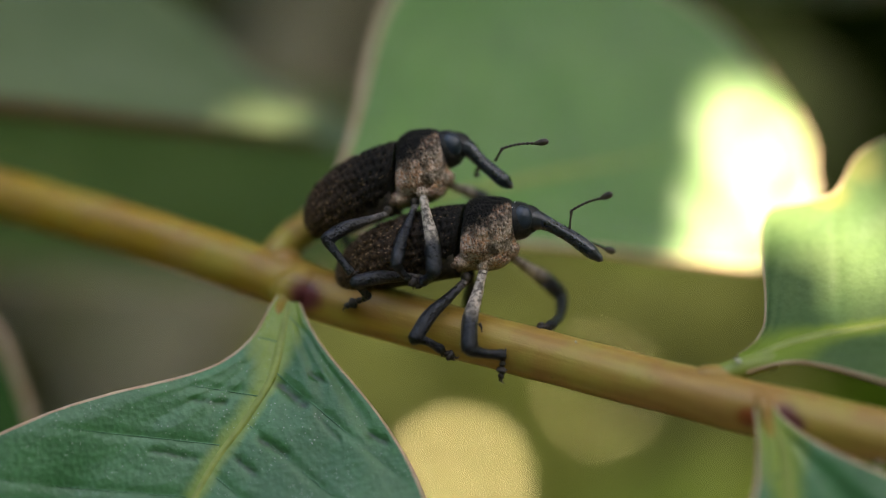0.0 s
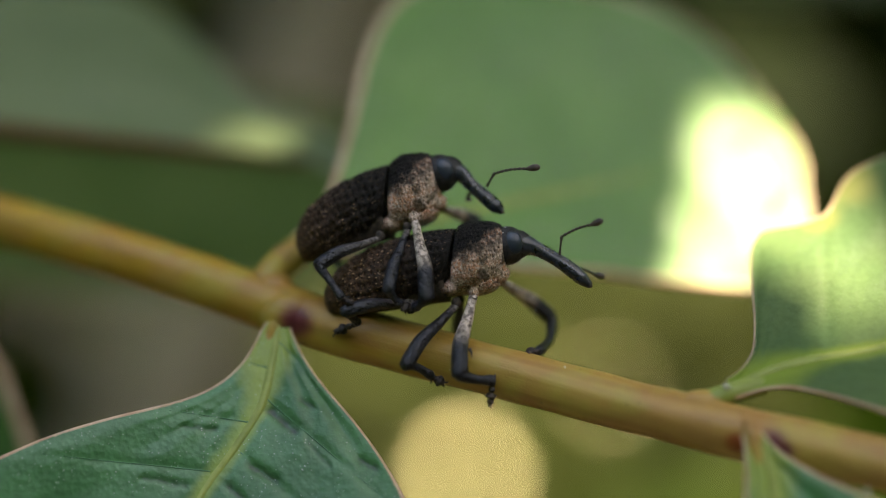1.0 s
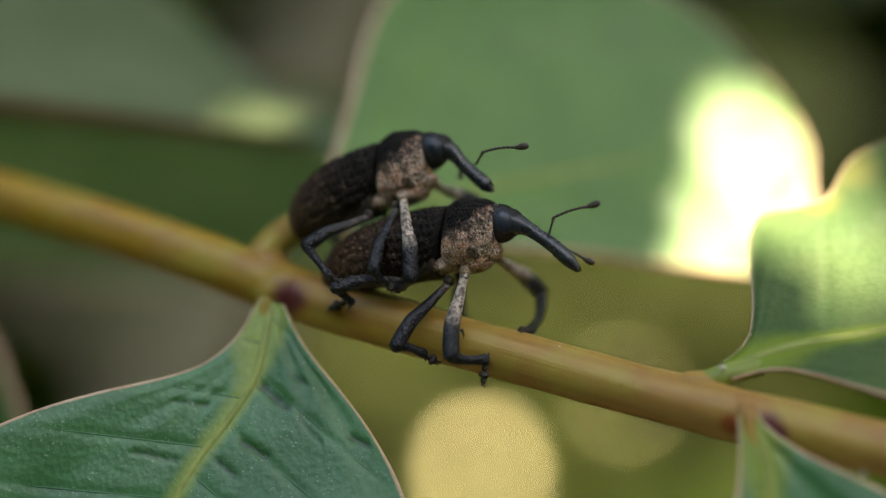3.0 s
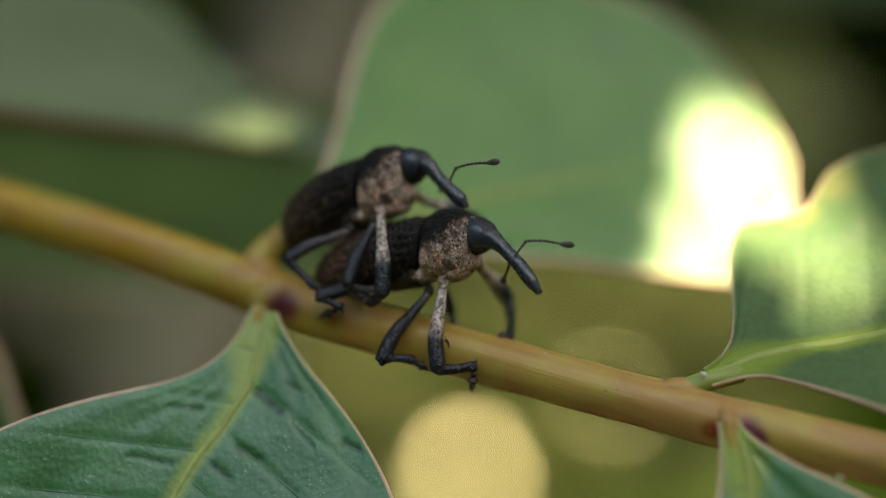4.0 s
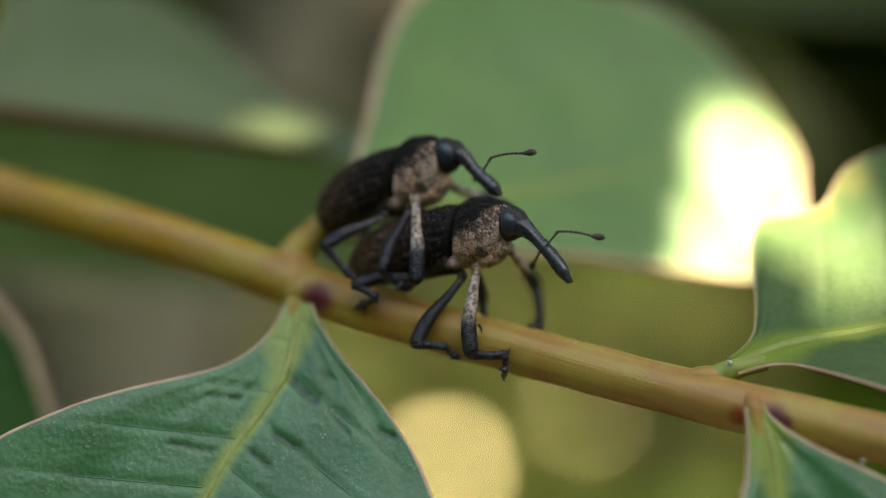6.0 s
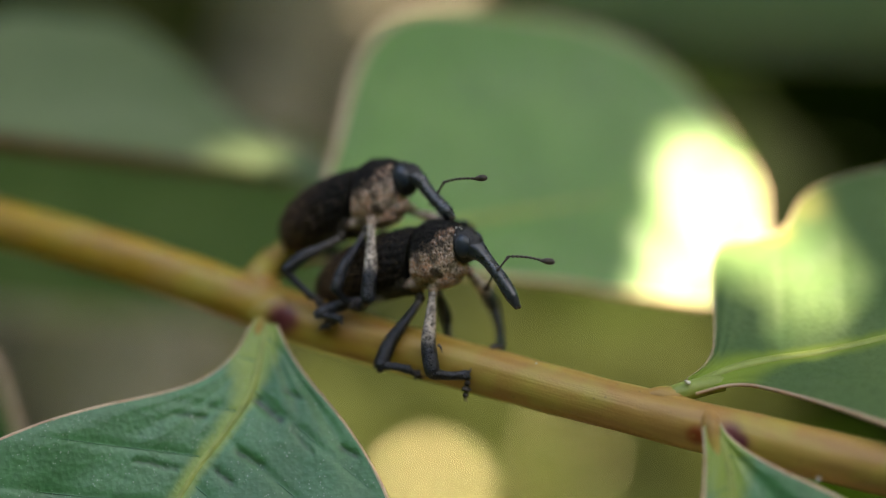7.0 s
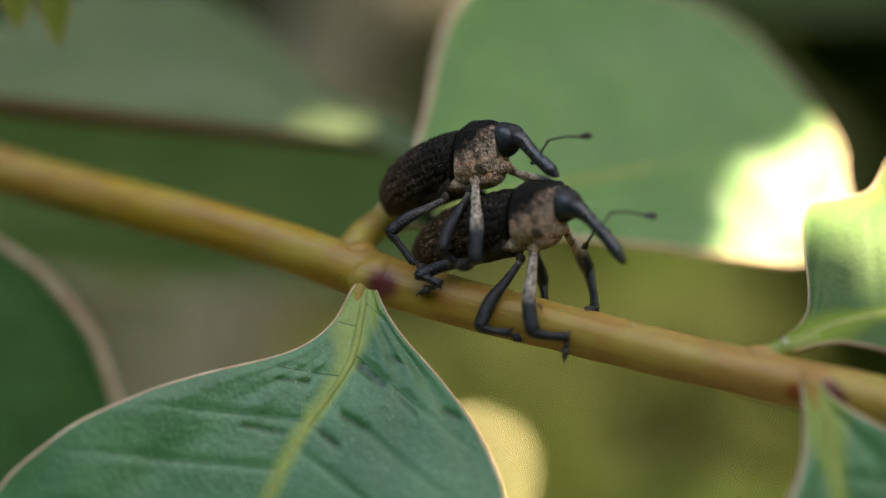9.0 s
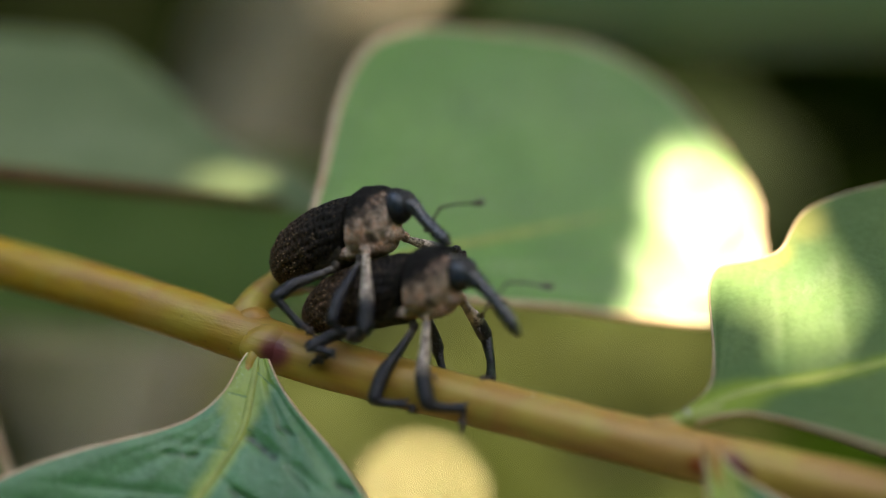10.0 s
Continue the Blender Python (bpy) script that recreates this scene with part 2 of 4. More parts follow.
def mat_collar():
    """Thorax: black and wrinkled above, covered in pinkish-beige scales on the flanks, with dark lines of pits."""
    n = Nodes("thorax")
    pits = n.cells(5.6, "F1", "Distance", n.stretched(1.0, 1.0, 0.75))
    hairs = n.noise(6.0, 4, 0.7, n.stretched(1.7, 1.0, 0.5))
    edge = n.math("ADD", n.math("ADD", n.axis(2), n.math("MULTIPLY", n.noise(0.9, 4, 0.6), 3.8)), n.math("MULTIPLY", n.axis(0), -0.22))
    edge = n.math("ADD", edge, n.math("MULTIPLY", hairs, 0.8))
    flank = n.span(edge, 2.05, 3.05, 1.0, 0.0)
    dark = n.mix(n.span(hairs, 0.40, 0.7), (0.005, 0.005, 0.006), (0.032, 0.027, 0.025))
    scales = n.mix(n.span(n.noise(0.9, 4), 0.38, 0.62), (0.74, 0.36, 0.21), (0.50, 0.36, 0.28))
    scales = n.mix(n.span(n.noise(6.5, 4, 0.7), 0.44, 0.60), scales, (0.92, 0.72, 0.60))
    scales = n.mix(n.math("MULTIPLY", n.span(hairs, 0.50, 0.64), 0.6), scales, (0.12, 0.085, 0.07))
    scales = n.mix(n.math("MULTIPLY", n.span(pits, 0.12, 0.30, 1.0, 0.0), 0.9), scales, (0.03, 0.022, 0.02))
    stripes = n.span(n.noise(0.85, 4, 0.65, n.stretched(1.5, 0.7, 0.9)), 0.49, 0.60)
    scales = n.mix(n.math("MULTIPLY", stripes, 0.7), scales, (0.05, 0.04, 0.036))
    n.bump(n.math("ADD", n.math("ADD", n.math("MULTIPLY", n.span(pits, 0.1, 0.4), 0.6), n.math("MULTIPLY", hairs, 0.7)), n.math("MULTIPLY", n.noise(12, 3), 0.3)), 0.3, 1.0)
    return n.done(n.mix(flank, dark, scales), n.span(flank, 0, 1, 0.5, 0.8), 0.2)


def mat_snout():
    n = Nodes("snout")
    c = n.mix(n.span(n.noise(2.5, 4), 0.3, 0.75), (0.010, 0.013, 0.022), (0.026, 0.032, 0.048))
    pits = n.span(n.cells(6.5), 0.08, 0.3)
    n.bump(n.math("ADD", n.math("MULTIPLY", pits, 0.5), n.math("MULTIPLY", n.noise(9, 3), 0.3)), 0.05, 0.6)
    return n.done(c, n.span(n.noise(1.5, 3), 0.3, 0.7, 0.22, 0.36), 0.8)


def mat_eye():
    n = Nodes("eye")
    n.bump(n.cells(14.0), 0.02, 0.5)
    return n.done(n.mix(n.noise(2, 2), (0.016, 0.024, 0.040), (0.030, 0.042, 0.064)), 0.30, 0.6)


def mat_limb(name, length, start, end):
    """Leg: greyish-beige scales from the body on, blue-black towards the end."""
    n = Nodes(name)
    x = n.math("ADD", n.axis(0), n.math("MULTIPLY", n.math("SUBTRACT", n.noise(1.8, 3), 0.5), 0.9))
    f = n.span(x, start * length, end * length)
    pale = n.mix(n.span(n.noise(3.5, 4, 0.7), 0.38, 0.6), (0.13, 0.10, 0.085), (0.66, 0.54, 0.46))
    black = n.mix(n.span(n.noise(3.0, 4), 0.3, 0.7), (0.004, 0.005, 0.010), (0.015, 0.017, 0.028))
    pits = n.span(n.cells(4.2), 0.1, 0.34)
    flake = n.math("MULTIPLY", n.span(n.cells(5.5), 0.12, 0.26, 1.0, 0.0), n.span(n.noise(1.4, 2), 0.40, 0.55))
    black = n.mix(n.math("MULTIPLY", flake, 0.3), black, (0.16, 0.14, 0.15))
    n.bump(n.math("ADD", n.math("MULTIPLY", pits, 0.6), n.math("MULTIPLY", n.noise(6, 4), 0.6)), 0.2, 1.0)
    return n.done(n.mix(f, pale, black), n.span(f, 0, 1, 0.75, 0.34), 0.5)


def mat_plain(name, a, b, scale, rough, bump=0.0):
    n = Nodes(name)
    f = n.noise(scale, 5, 0.6)
    if bump:
        n.bump(f, bump, 0.6)
    return n.done(n.mix(n.span(f, 0.3, 0.7), a, b), rough, 0.4)


FRONT_GREEN = mat_blade("front_leaf_green", (0.030, 0.155, 0.050), (0.064, 0.235, 0.088), (0.10, 0.26, 0.05), 0.10, 0.34, 0.6, ribbed=True)
BACK_GREEN = mat_blade("back_leaf_green", (0.080, 0.25, 0.026), (0.130, 0.32, 0.046), (0.17, 0.33, 0.06), 0.2, 0.42, 0.95)
SOFT_GREEN = mat_blade("soft_leaf_green", (0.085, 0.165, 0.034), (0.135, 0.22, 0.055), (0.17, 0.30, 0.06), 0.2, 0.5, 0.3)
WAXY_GREEN = mat_blade("waxy_leaf_green", (0.135, 0.19, 0.085), (0.185, 0.245, 0.12), (0.18, 0.33, 0.08), 0.2, 0.4, 0.65)
YOUNG_GREEN = mat_blade("young_leaf_green", (0.24, 0.31, 0.03), (0.32, 0.38, 0.05), (0.40, 0.46, 0.05), 0.45, 0.5, 0.4)
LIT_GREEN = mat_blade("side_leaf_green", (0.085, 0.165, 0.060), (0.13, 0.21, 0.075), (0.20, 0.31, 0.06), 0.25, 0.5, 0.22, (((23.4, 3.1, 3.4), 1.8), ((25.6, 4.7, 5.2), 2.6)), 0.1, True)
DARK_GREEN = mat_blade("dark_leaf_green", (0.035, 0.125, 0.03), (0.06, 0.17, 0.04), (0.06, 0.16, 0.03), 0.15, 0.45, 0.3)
# lit copy of the hedge leaves, sunlight put into an olive colour
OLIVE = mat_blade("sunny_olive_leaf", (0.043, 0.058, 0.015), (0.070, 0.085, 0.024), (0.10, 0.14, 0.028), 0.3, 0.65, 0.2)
# darker copy for the hedge: its shade is put into the leaf colour
SHADED_GREEN = mat_blade("shaded_hedge_green", (0.013, 0.034, 0.003), (0.026, 0.055, 0.005), (0.08, 0.14, 0.012), 0.2, 0.8, 0.02, specks=0.0)
# green lit copy, lighter than the hedge leaves for the sunny part
SUNNY_GREEN = mat_blade("sunny_green_leaf", (0.040, 0.076, 0.009), (0.061, 0.106, 0.014), (0.10, 0.17, 0.015), 0.25, 0.65, 0.2)
FAR_GREEN = mat_blade("far_leaf_green", (0.036, 0.066, 0.010), (0.065, 0.105, 0.018), (0.13, 0.20, 0.03), 0.25, 0.65, 0.2)
# olive copy darkened for half-shade, again in the colour itself
SHADED_OLIVE = mat_blade("shaded_olive_leaf", (0.024, 0.032, 0.007), (0.042, 0.052, 0.012), (0.08, 0.11, 0.018), 0.2, 0.7, 0.1)
PALE_LEAF = mat_blade("pale_leaf", (0.34, 0.34, 0.15), (0.42, 0.43, 0.19), (0.5, 0.55, 0.12), 0.1, 0.22, 0.7)
# the yellow of the blurred highlight is put into the gloss
PALE_LEAF.node_tree.nodes["Principled BSDF"].inputs["Specular Tint"].default_value = (1.0, 0.88, 0.5, 1.0)
VEIN = mat_vein("leaf_vein", (0.30, 0.36, 0.085), (0.22, 0.28, 0.06))
RIB_BROWN = mat_plain("brown_rib", (0.12, 0.055, 0.013), (0.075, 0.034, 0.008), 0.8, 0.75)
SIDE_VEIN = mat_vein("side_vein", (0.035, 0.145, 0.06), (0.05, 0.18, 0.08))
MARGIN = mat_vein("leaf_margin", (0.60, 0.46, 0.31), (0.50, 0.31, 0.20))
STALK = mat_vein("leaf_stalk", (0.38, 0.31, 0.04), (0.33, 0.19, 0.05))
STEM = mat_stem()
SHELL, COLLAR, SNOUT, EYE = mat_shell(), mat_collar(), mat_snout(), mat_eye()
FOOT = mat_plain("foot", (0.018, 0.014, 0.014), (0.06, 0.045, 0.04), 4.0, 0.6, 0.05)
HEAD = mat_plain("head", (0.008, 0.008, 0.010), (0.035, 0.031, 0.030), 4.5, 0.55, 0.12)
BELLY = mat_plain("belly", (0.012, 0.010, 0.009), (0.075, 0.055, 0.042), 2.6, 0.7, 0.1)
ANTENNA = mat_plain("antenna", (0.03, 0.022, 0.02), (0.10, 0.075, 0.06), 3.0, 0.5, 0.03)
SCRATCH = mat_plain("scratch", (0.16, 0.085, 0.02), (0.10, 0.05, 0.015), 4.0, 0.7)
WAX = mat_plain("wax_fleck", (0.75, 0.74, 0.70), (0.6, 0.58, 0.52), 6.0, 0.6, 0.05)
BACKDROP_GREEN = mat_plain("backdrop_green", (0.012, 0.022, 0.006), (0.03, 0.045, 0.012), 0.006, 0.9)
SOIL = mat_plain("leaf_litter", (0.075, 0.06, 0.038), (0.15, 0.12, 0.08), 0.02, 0.9, 20.0)
BARK = mat_plain("grey_bark", (0.34, 0.30, 0.22), (0.48, 0.43, 0.33), 0.05, 0.9, 4.0)


# ---- mesh helpers (all in millimetres) ----
def mesh_of(name, verts, faces, material, smooth=True):
    me = bpy.data.meshes.new(name)
    me.from_pydata([tuple(float(c) * MM for c in v) for v in verts], [], faces)
    me.materials.append(material)
    if smooth:
        me.polygons.foreach_set("use_smooth", [True] * len(me.polygons))
    me.update()
    return me


def part(name, data, parent, label="", m=None):
    """A mesh (verts, faces, material) as one object under a thing or a part."""
    ob = new(name, data if isinstance(data, bpy.types.Mesh) else mesh_of(name, *data))
    ob.parent = parent
    if m is not None:
        ob.matrix_basis = m
    return tagged(ob, label)


def thing(name, label, category, group="", kind="", at=(0, 0, 0)):
    ob = new(name)
    ob.empty_display_size = 0.002
    ob.location = Vector(at) * MM
    return tagged(ob, label, category, group, kind)


def spline(points, count):
    """Catmull-Rom through the points, evenly by index."""
    p = [np.array(q, float) for q in points]
    p = [2 * p[0] - p[1]] + p + [2 * p[-1] - p[-2]]
    out = []
    for s in np.linspace(0, len(p) - 3 - 1e-9, count):
        i = int(s)
        f = s - i
        a, b, c, d = p[i:i + 4]
        out.append(0.5 * (2 * b + (c - a) * f + (2 * a - 5 * b + 4 * c - d) * f * f + (3 * b - a - 3 * c + d) * f ** 3))
    return np.array(out)


def loft(rings, caps=True):
    """Faces and vertices of a skin over rings of the same size."""
    n = len(rings[0])
    verts = [v for r in rings for v in r]
    faces = [(i * n + j, i * n + (j + 1) % n, (i + 1) * n + (j + 1) % n, (i + 1) * n + j) for i in range(len(rings) - 1) for j in range(n)]
    if caps:
        faces += [tuple(range(n - 1, -1, -1)), tuple(range((len(rings) - 1) * n, len(rings) * n))]
    return verts, faces


def tube(points, radii, sides=10, steps=None, flat=1.0, wobble=0.0):
    """A round limb along a smooth line; its radii spread evenly along it."""
    steps = steps or 6 * len(points)
    line = spline(points, steps)
    r = np.interp(np.linspace(0, 1, steps), np.linspace(0, 1, len(radii)), radii)
    tang = np.gradient(line, axis=0)
    up = np.array([0.13, 0.21, 0.97])
    rings = []
    for k, (p, t) in enumerate(zip(line, tang)):
        t = t / np.linalg.norm(t)
        a = np.cross(t, up)
        a /= np.linalg.norm(a)
        b = np.cross(a, t)
        ring = []
        for j in range(sides):
            g = 2 * math.pi * j / sides
            rr = r[k] * (1 + wobble * noise.noise(Vector(tuple(p * 0.35 + 2.0 * (a * math.cos(g) + b * math.sin(g))))))
            ring.append(p + rr * (math.cos(g) * a + flat * math.sin(g) * b))
        rings.append(ring)
    return loft(rings)


def joined(*pieces):
    verts, faces = [], []
    for v, f in pieces:
        k = len(verts)
        verts += list(v)
        faces += [tuple(i + k for i in q) for q in f]
    return verts, faces


def ball(center, rx, ry, rz, n=14, m=18):
    rings = []
    for i in range(n + 1):
        a = math.pi * (i + 0.02) / (n + 0.04)
        rings.append([(center[0] - rx * math.cos(a), center[1] + ry * math.sin(a) * math.cos(2 * math.pi * j / m), center[2] + rz * math.sin(a) * math.sin(2 * math.pi * j / m)) for j in range(m)])
    return loft(rings)


# ---- leaves ----
def leaf(name, label, base, way, face, left, right, length, blade, stalk=None, fold=0.12, droop=0.0, wave=0.25, dense=70, thick=0.32,
         margin=0.24, rib=0.8, veins=9, stalk_r=0.75, group="leaves of the shrub", ribmat=None, fine=False, stalkmat=None, bow=((0, 0), (1, 0)), scars=()):
    """A leaf with blade, raised midrib, thick margin and stalk. base: where the blade begins; way: its midrib; face: the side that is seen;
    left, right: rows of (share of the length, half-width in millimetres); droop: how far the tip sinks back from the face; bow: rows of (share, how far the midrib strays to the left); scars: dents from (share, offset) to (share, offset)."""
    d = Vector(way).normalized()
    nrm = Vector(face)
    nrm = (nrm - d * nrm.dot(d)).normalized()
    side = nrm.cross(d)  # points to the left row's side
    seed = sum(base) * 0.37
    wl = lambda u: np.interp(u, [q[0] for q in left], [q[1] for q in left])
    wr = lambda u: np.interp(u, [q[0] for q in right], [q[1] for q in right])

    def soft(w, u):
        return sum(w(min(1.0, max(0.0, u + k * 0.012))) for k in (-2, -1, 0, 1, 2)) / 5

    stray = lambda u: np.interp(u, [q[0] for q in bow], [q[1] for q in bow])
    us = np.linspace(0, 1, dense) ** 1.35
    half = max(8, dense // 2)
    vs = np.concatenate([-np.linspace(1, 0, half) ** 0.8, (np.linspace(0, 1, half) ** 0.8)[1:]])

    def hurt(u, v):
        """How deep the dents beside the veins are here, 0 to 1."""
        w = soft(wl, u) if v > 0 else soft(wr, u)
        q, most = Vector((u * length, v * w + stray(u) * (1 - abs(v)))), 0.0
        for u0, o0, u1, o1, wide in scars:
            a, b = Vector((u0 * length, o0)), Vector((u1 * length, o1))
            k = min(1.0, max(0.0, (q - a).dot(b - a) / (b - a).length_squared))
            far = (q - a.lerp(b, k)).length + 0.10 * noise.noise(Vector((q.x * 2.2, q.y * 2.2, 4.0)))
            most = max(most, min(1.0, 0.25 + 2.8 * wide) * math.exp(-(max(0.0, far) / (0.07 + 0.48 * wide)) ** 2))
        return most

    def surface(u, v, lift=0.0):
        w = soft(wl, u) if v > 0 else soft(wr, u)
        off = abs(v) * w
        # lateral veins: grooves that leave the midrib at an angle
        g = 0.0
        if veins:
            ph = (u - 0.32 * off / length) * veins + 0.5 * (v > 0)
            g = -0.09 * math.exp(-((ph - round(ph)) / 0.075) ** 2) * min(1.0, off / 1.2) * max(0.0, 1 - abs(v) ** 3)
        bulge = 0.14 * noise.noise(Vector((u * 9 + seed, v * 5, seed))) + wave * noise.noise(Vector((u * 3.1 + seed, v * 2.0, 2 * seed))) * abs(v) * w / 3
        h = fold * off + bulge * min(1.0, off) + g - droop * u * u * length + lift - (0.16 * hurt(u, v) if scars else 0.0)
        return Vector(base) + d * (u * length) + side * (v * w + stray(u) * (1 - abs(v))) + nrm * h

    verts, faces = [], []
    nu, nv = len(us), len(vs)
    for lift in (0.0, -thick):
        for u in us:
            for v in vs:
                verts.append(surface(u, v, lift))
    top = nu * nv
    for i in range(nu - 1):
        for j in range(nv - 1):
            q = (i * nv + j, (i + 1) * nv + j, (i + 1) * nv + j + 1, i * nv + j + 1)
            faces.append(q)
            faces.append(tuple(k + top for k in reversed(q)))
    rim = [j for j in range(nv)] + [i * nv + nv - 1 for i in range(1, nu)] + [(nu - 1) * nv + j for j in range(nv - 2, -1, -1)] + [i * nv for i in range(nu - 2, 0, -1)]
    for a, b in zip(rim, rim[1:] + rim[:1]):
        faces.append((a, b, b + top, a + top))
    ob = thing(name, label, "leaf", group)
    body = part("blade", (verts, faces, blade), ob).data
    across, along = (body.attributes.new(name, "FLOAT", "POINT") for name in ("across", "along"))
    spread = [(abs(v) * (soft(wl, u) if v > 0 else soft(wr, u)), u * length) for u in us for v in vs] * 2
    across.data.foreach_set("value", [p[0] for p in spread])
    along.data.foreach_set("value", [p[1] for p in spread])
    body.attributes.new("scar", "FLOAT", "POINT").data.foreach_set("value", [hurt(u, v) for u in us for v in vs] * 2)
    edge = [surface(u, 1.0, -thick / 2) for u in us[::2]] + [surface(u, -1.0, -thick / 2) for u in us[::-2]]
    if margin:
        part("margin", (*tube(edge, [0.7 * margin, margin, margin, 0.9 * margin, margin, margin, 0.7 * margin], 8, 2 * len(edge)), MARGIN), ob, "thick reddish-tan leaf margin")
    if rib:
        line = [surface(u, 0.0, (0.25 if ribmat else -0.5) * rib) for u in us[:: max(1, dense // 12)]]
        part("midrib", (*tube(line, [0.7 * rib, 0.85 * rib, 0.72 * rib, 0.65 * rib, 0.5 * rib, 0.2 * rib], 14, 60), ribmat or VEIN), ob, "brown midrib" if ribmat else "raised yellow-green midrib")
    if fine:
        for k in range(1, veins):
            for sgn in (-1, 1):
                pts = []
                for a in (0.04, 0.2, 0.4, 0.6, 0.78, 0.9):
                    u = (k - 0.5 * (sgn > 0)) / veins
                    for _ in range(6):
                        u = (k - 0.5 * (sgn > 0)) / veins + 0.32 * a * (soft(wl, u) if sgn > 0 else soft(wr, u)) / length
                    if u < 0.99:
                        pts.append(surface(u, sgn * a, 0.0))
                if len(pts) > 2:
                    part("side_vein", (*tube(pts, [0.045, 0.035, 0.03, 0.015], 6, 26), SIDE_VEIN), ob)
    if stalk:
        pts = [Vector(p) for p in stalk] + [Vector(base) + d * 0.5 - nrm * (0.5 * stalk_r), Vector(base) + d * 2.0 - nrm * (0.75 * stalk_r)]
        part("stalk", (*tube(pts, [1.25 * stalk_r, stalk_r, 0.95 * stalk_r, 0.8 * stalk_r], 12, 24), stalkmat or STALK), ob, "short yellow-green leaf stalk")
    return ob


# ---- the stem ----
stem = thing("stem", "smooth ochre-green stem with purple-red leaf joints", "plant stem", kind="")
part("shoot", (*tube([(-51, 20, 10.2), (-35, 14, 5.3), (-28.6, 11, 3.55), (-20.6, 7, 1.49), (-13.2, 4, -0.73), (-6.2, 1.2, -3.1), (0.5, -0.6, -4.84), (7.05, -2.4, -6.5),
                      (13.4, -4.3, -8.03), (17.6, -5.8, -8.95), (24.5, -7.2, -10.4), (31.2, -9, -11.8), (46, -13, -14.8)],
                     [1.62, 1.62, 1.62, 1.6, 1.6, 1.56, 1.5, 1.5, 1.52, 1.55, 1.5, 1.45], 28, 150, 1.0, 0.045), STEM), stem)
for name, at, r in (("joint", (-8.5, 1.5, -2.4), (1.9, 1.35, 1.45)), ("joint", (-9.6, 2.6, -0.9), (1.2, 1.0, 1.0)), ("joint", (18.0, -6.5, -9.0), (1.7, 0.95, 1.2)), ("joint", (15.4, -4.9, -7.2), (1.5, 0.8, 0.7))):
    part(name, (*ball(at, *r), STEM), stem, "swollen purple-red leaf joint")
for i, (x, y, z, r) in enumerate(((16.6, -5.55, -6.3, 0.17), (16.45, -5.6, -6.2, 0.1), (23.75, -9.1, -11.7, 0.14), (7.6, -3.5, -5.3, 0.07), (1.0, -2.2, -5.5, 0.06))):
    fleck = thing("wax_fleck", "tiny white wax fleck stuck to the stem", "fleck", "wax flecks")
    part("grain", (*ball((x, y, z), r, r, 0.8 * r, 8, 10), WAX), fleck)

# a row of fine ticks scratched into the bark
for i in range(8):
    x = -3.9 + 0.22 * i + 0.05 * (i % 3)
    z = -4.45 - 0.26 * (x + 3.9)
    cy, cz = 0.35 - 0.268 * (x + 3.0), -3.92 - 0.26 * (x + 3.0)
    pts = [(x + 0.02 * k, cy - math.sqrt(1.53 ** 2 - (z + dz - cz) ** 2) - 0.01, z + dz) for k, dz in ((0, 0.16), (1, 0.0), (2, -0.12 - 0.06 * (i % 2)))]
    part("scratch", (*tube(pts, [0.02, 0.035, 0.02], 6, 8), SCRATCH), stem, "fine dark scratch in the bark")

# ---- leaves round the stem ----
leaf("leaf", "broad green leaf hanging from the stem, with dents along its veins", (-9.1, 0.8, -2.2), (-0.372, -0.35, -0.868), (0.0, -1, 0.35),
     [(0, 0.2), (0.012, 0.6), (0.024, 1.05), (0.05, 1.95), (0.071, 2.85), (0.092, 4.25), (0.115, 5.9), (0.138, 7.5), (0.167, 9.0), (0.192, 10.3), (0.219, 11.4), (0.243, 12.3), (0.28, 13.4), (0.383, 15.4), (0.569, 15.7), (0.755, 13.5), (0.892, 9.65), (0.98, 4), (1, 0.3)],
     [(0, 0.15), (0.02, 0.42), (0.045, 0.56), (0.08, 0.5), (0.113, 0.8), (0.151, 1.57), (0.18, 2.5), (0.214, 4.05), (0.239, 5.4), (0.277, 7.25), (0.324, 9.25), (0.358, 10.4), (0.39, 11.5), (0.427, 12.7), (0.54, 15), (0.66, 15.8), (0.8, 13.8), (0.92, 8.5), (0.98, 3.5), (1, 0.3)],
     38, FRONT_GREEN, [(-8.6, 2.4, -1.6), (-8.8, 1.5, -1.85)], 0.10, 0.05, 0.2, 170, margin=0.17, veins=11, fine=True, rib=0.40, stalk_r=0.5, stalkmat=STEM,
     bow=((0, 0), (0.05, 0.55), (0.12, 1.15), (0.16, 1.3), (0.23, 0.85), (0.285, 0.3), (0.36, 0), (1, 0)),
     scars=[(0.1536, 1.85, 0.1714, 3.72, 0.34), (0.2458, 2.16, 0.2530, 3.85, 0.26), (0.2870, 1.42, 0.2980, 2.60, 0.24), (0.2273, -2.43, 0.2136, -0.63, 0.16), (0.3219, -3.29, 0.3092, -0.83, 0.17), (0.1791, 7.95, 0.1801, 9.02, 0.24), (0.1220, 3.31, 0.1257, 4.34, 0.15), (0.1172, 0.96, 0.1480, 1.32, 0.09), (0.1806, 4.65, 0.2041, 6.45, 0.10)])
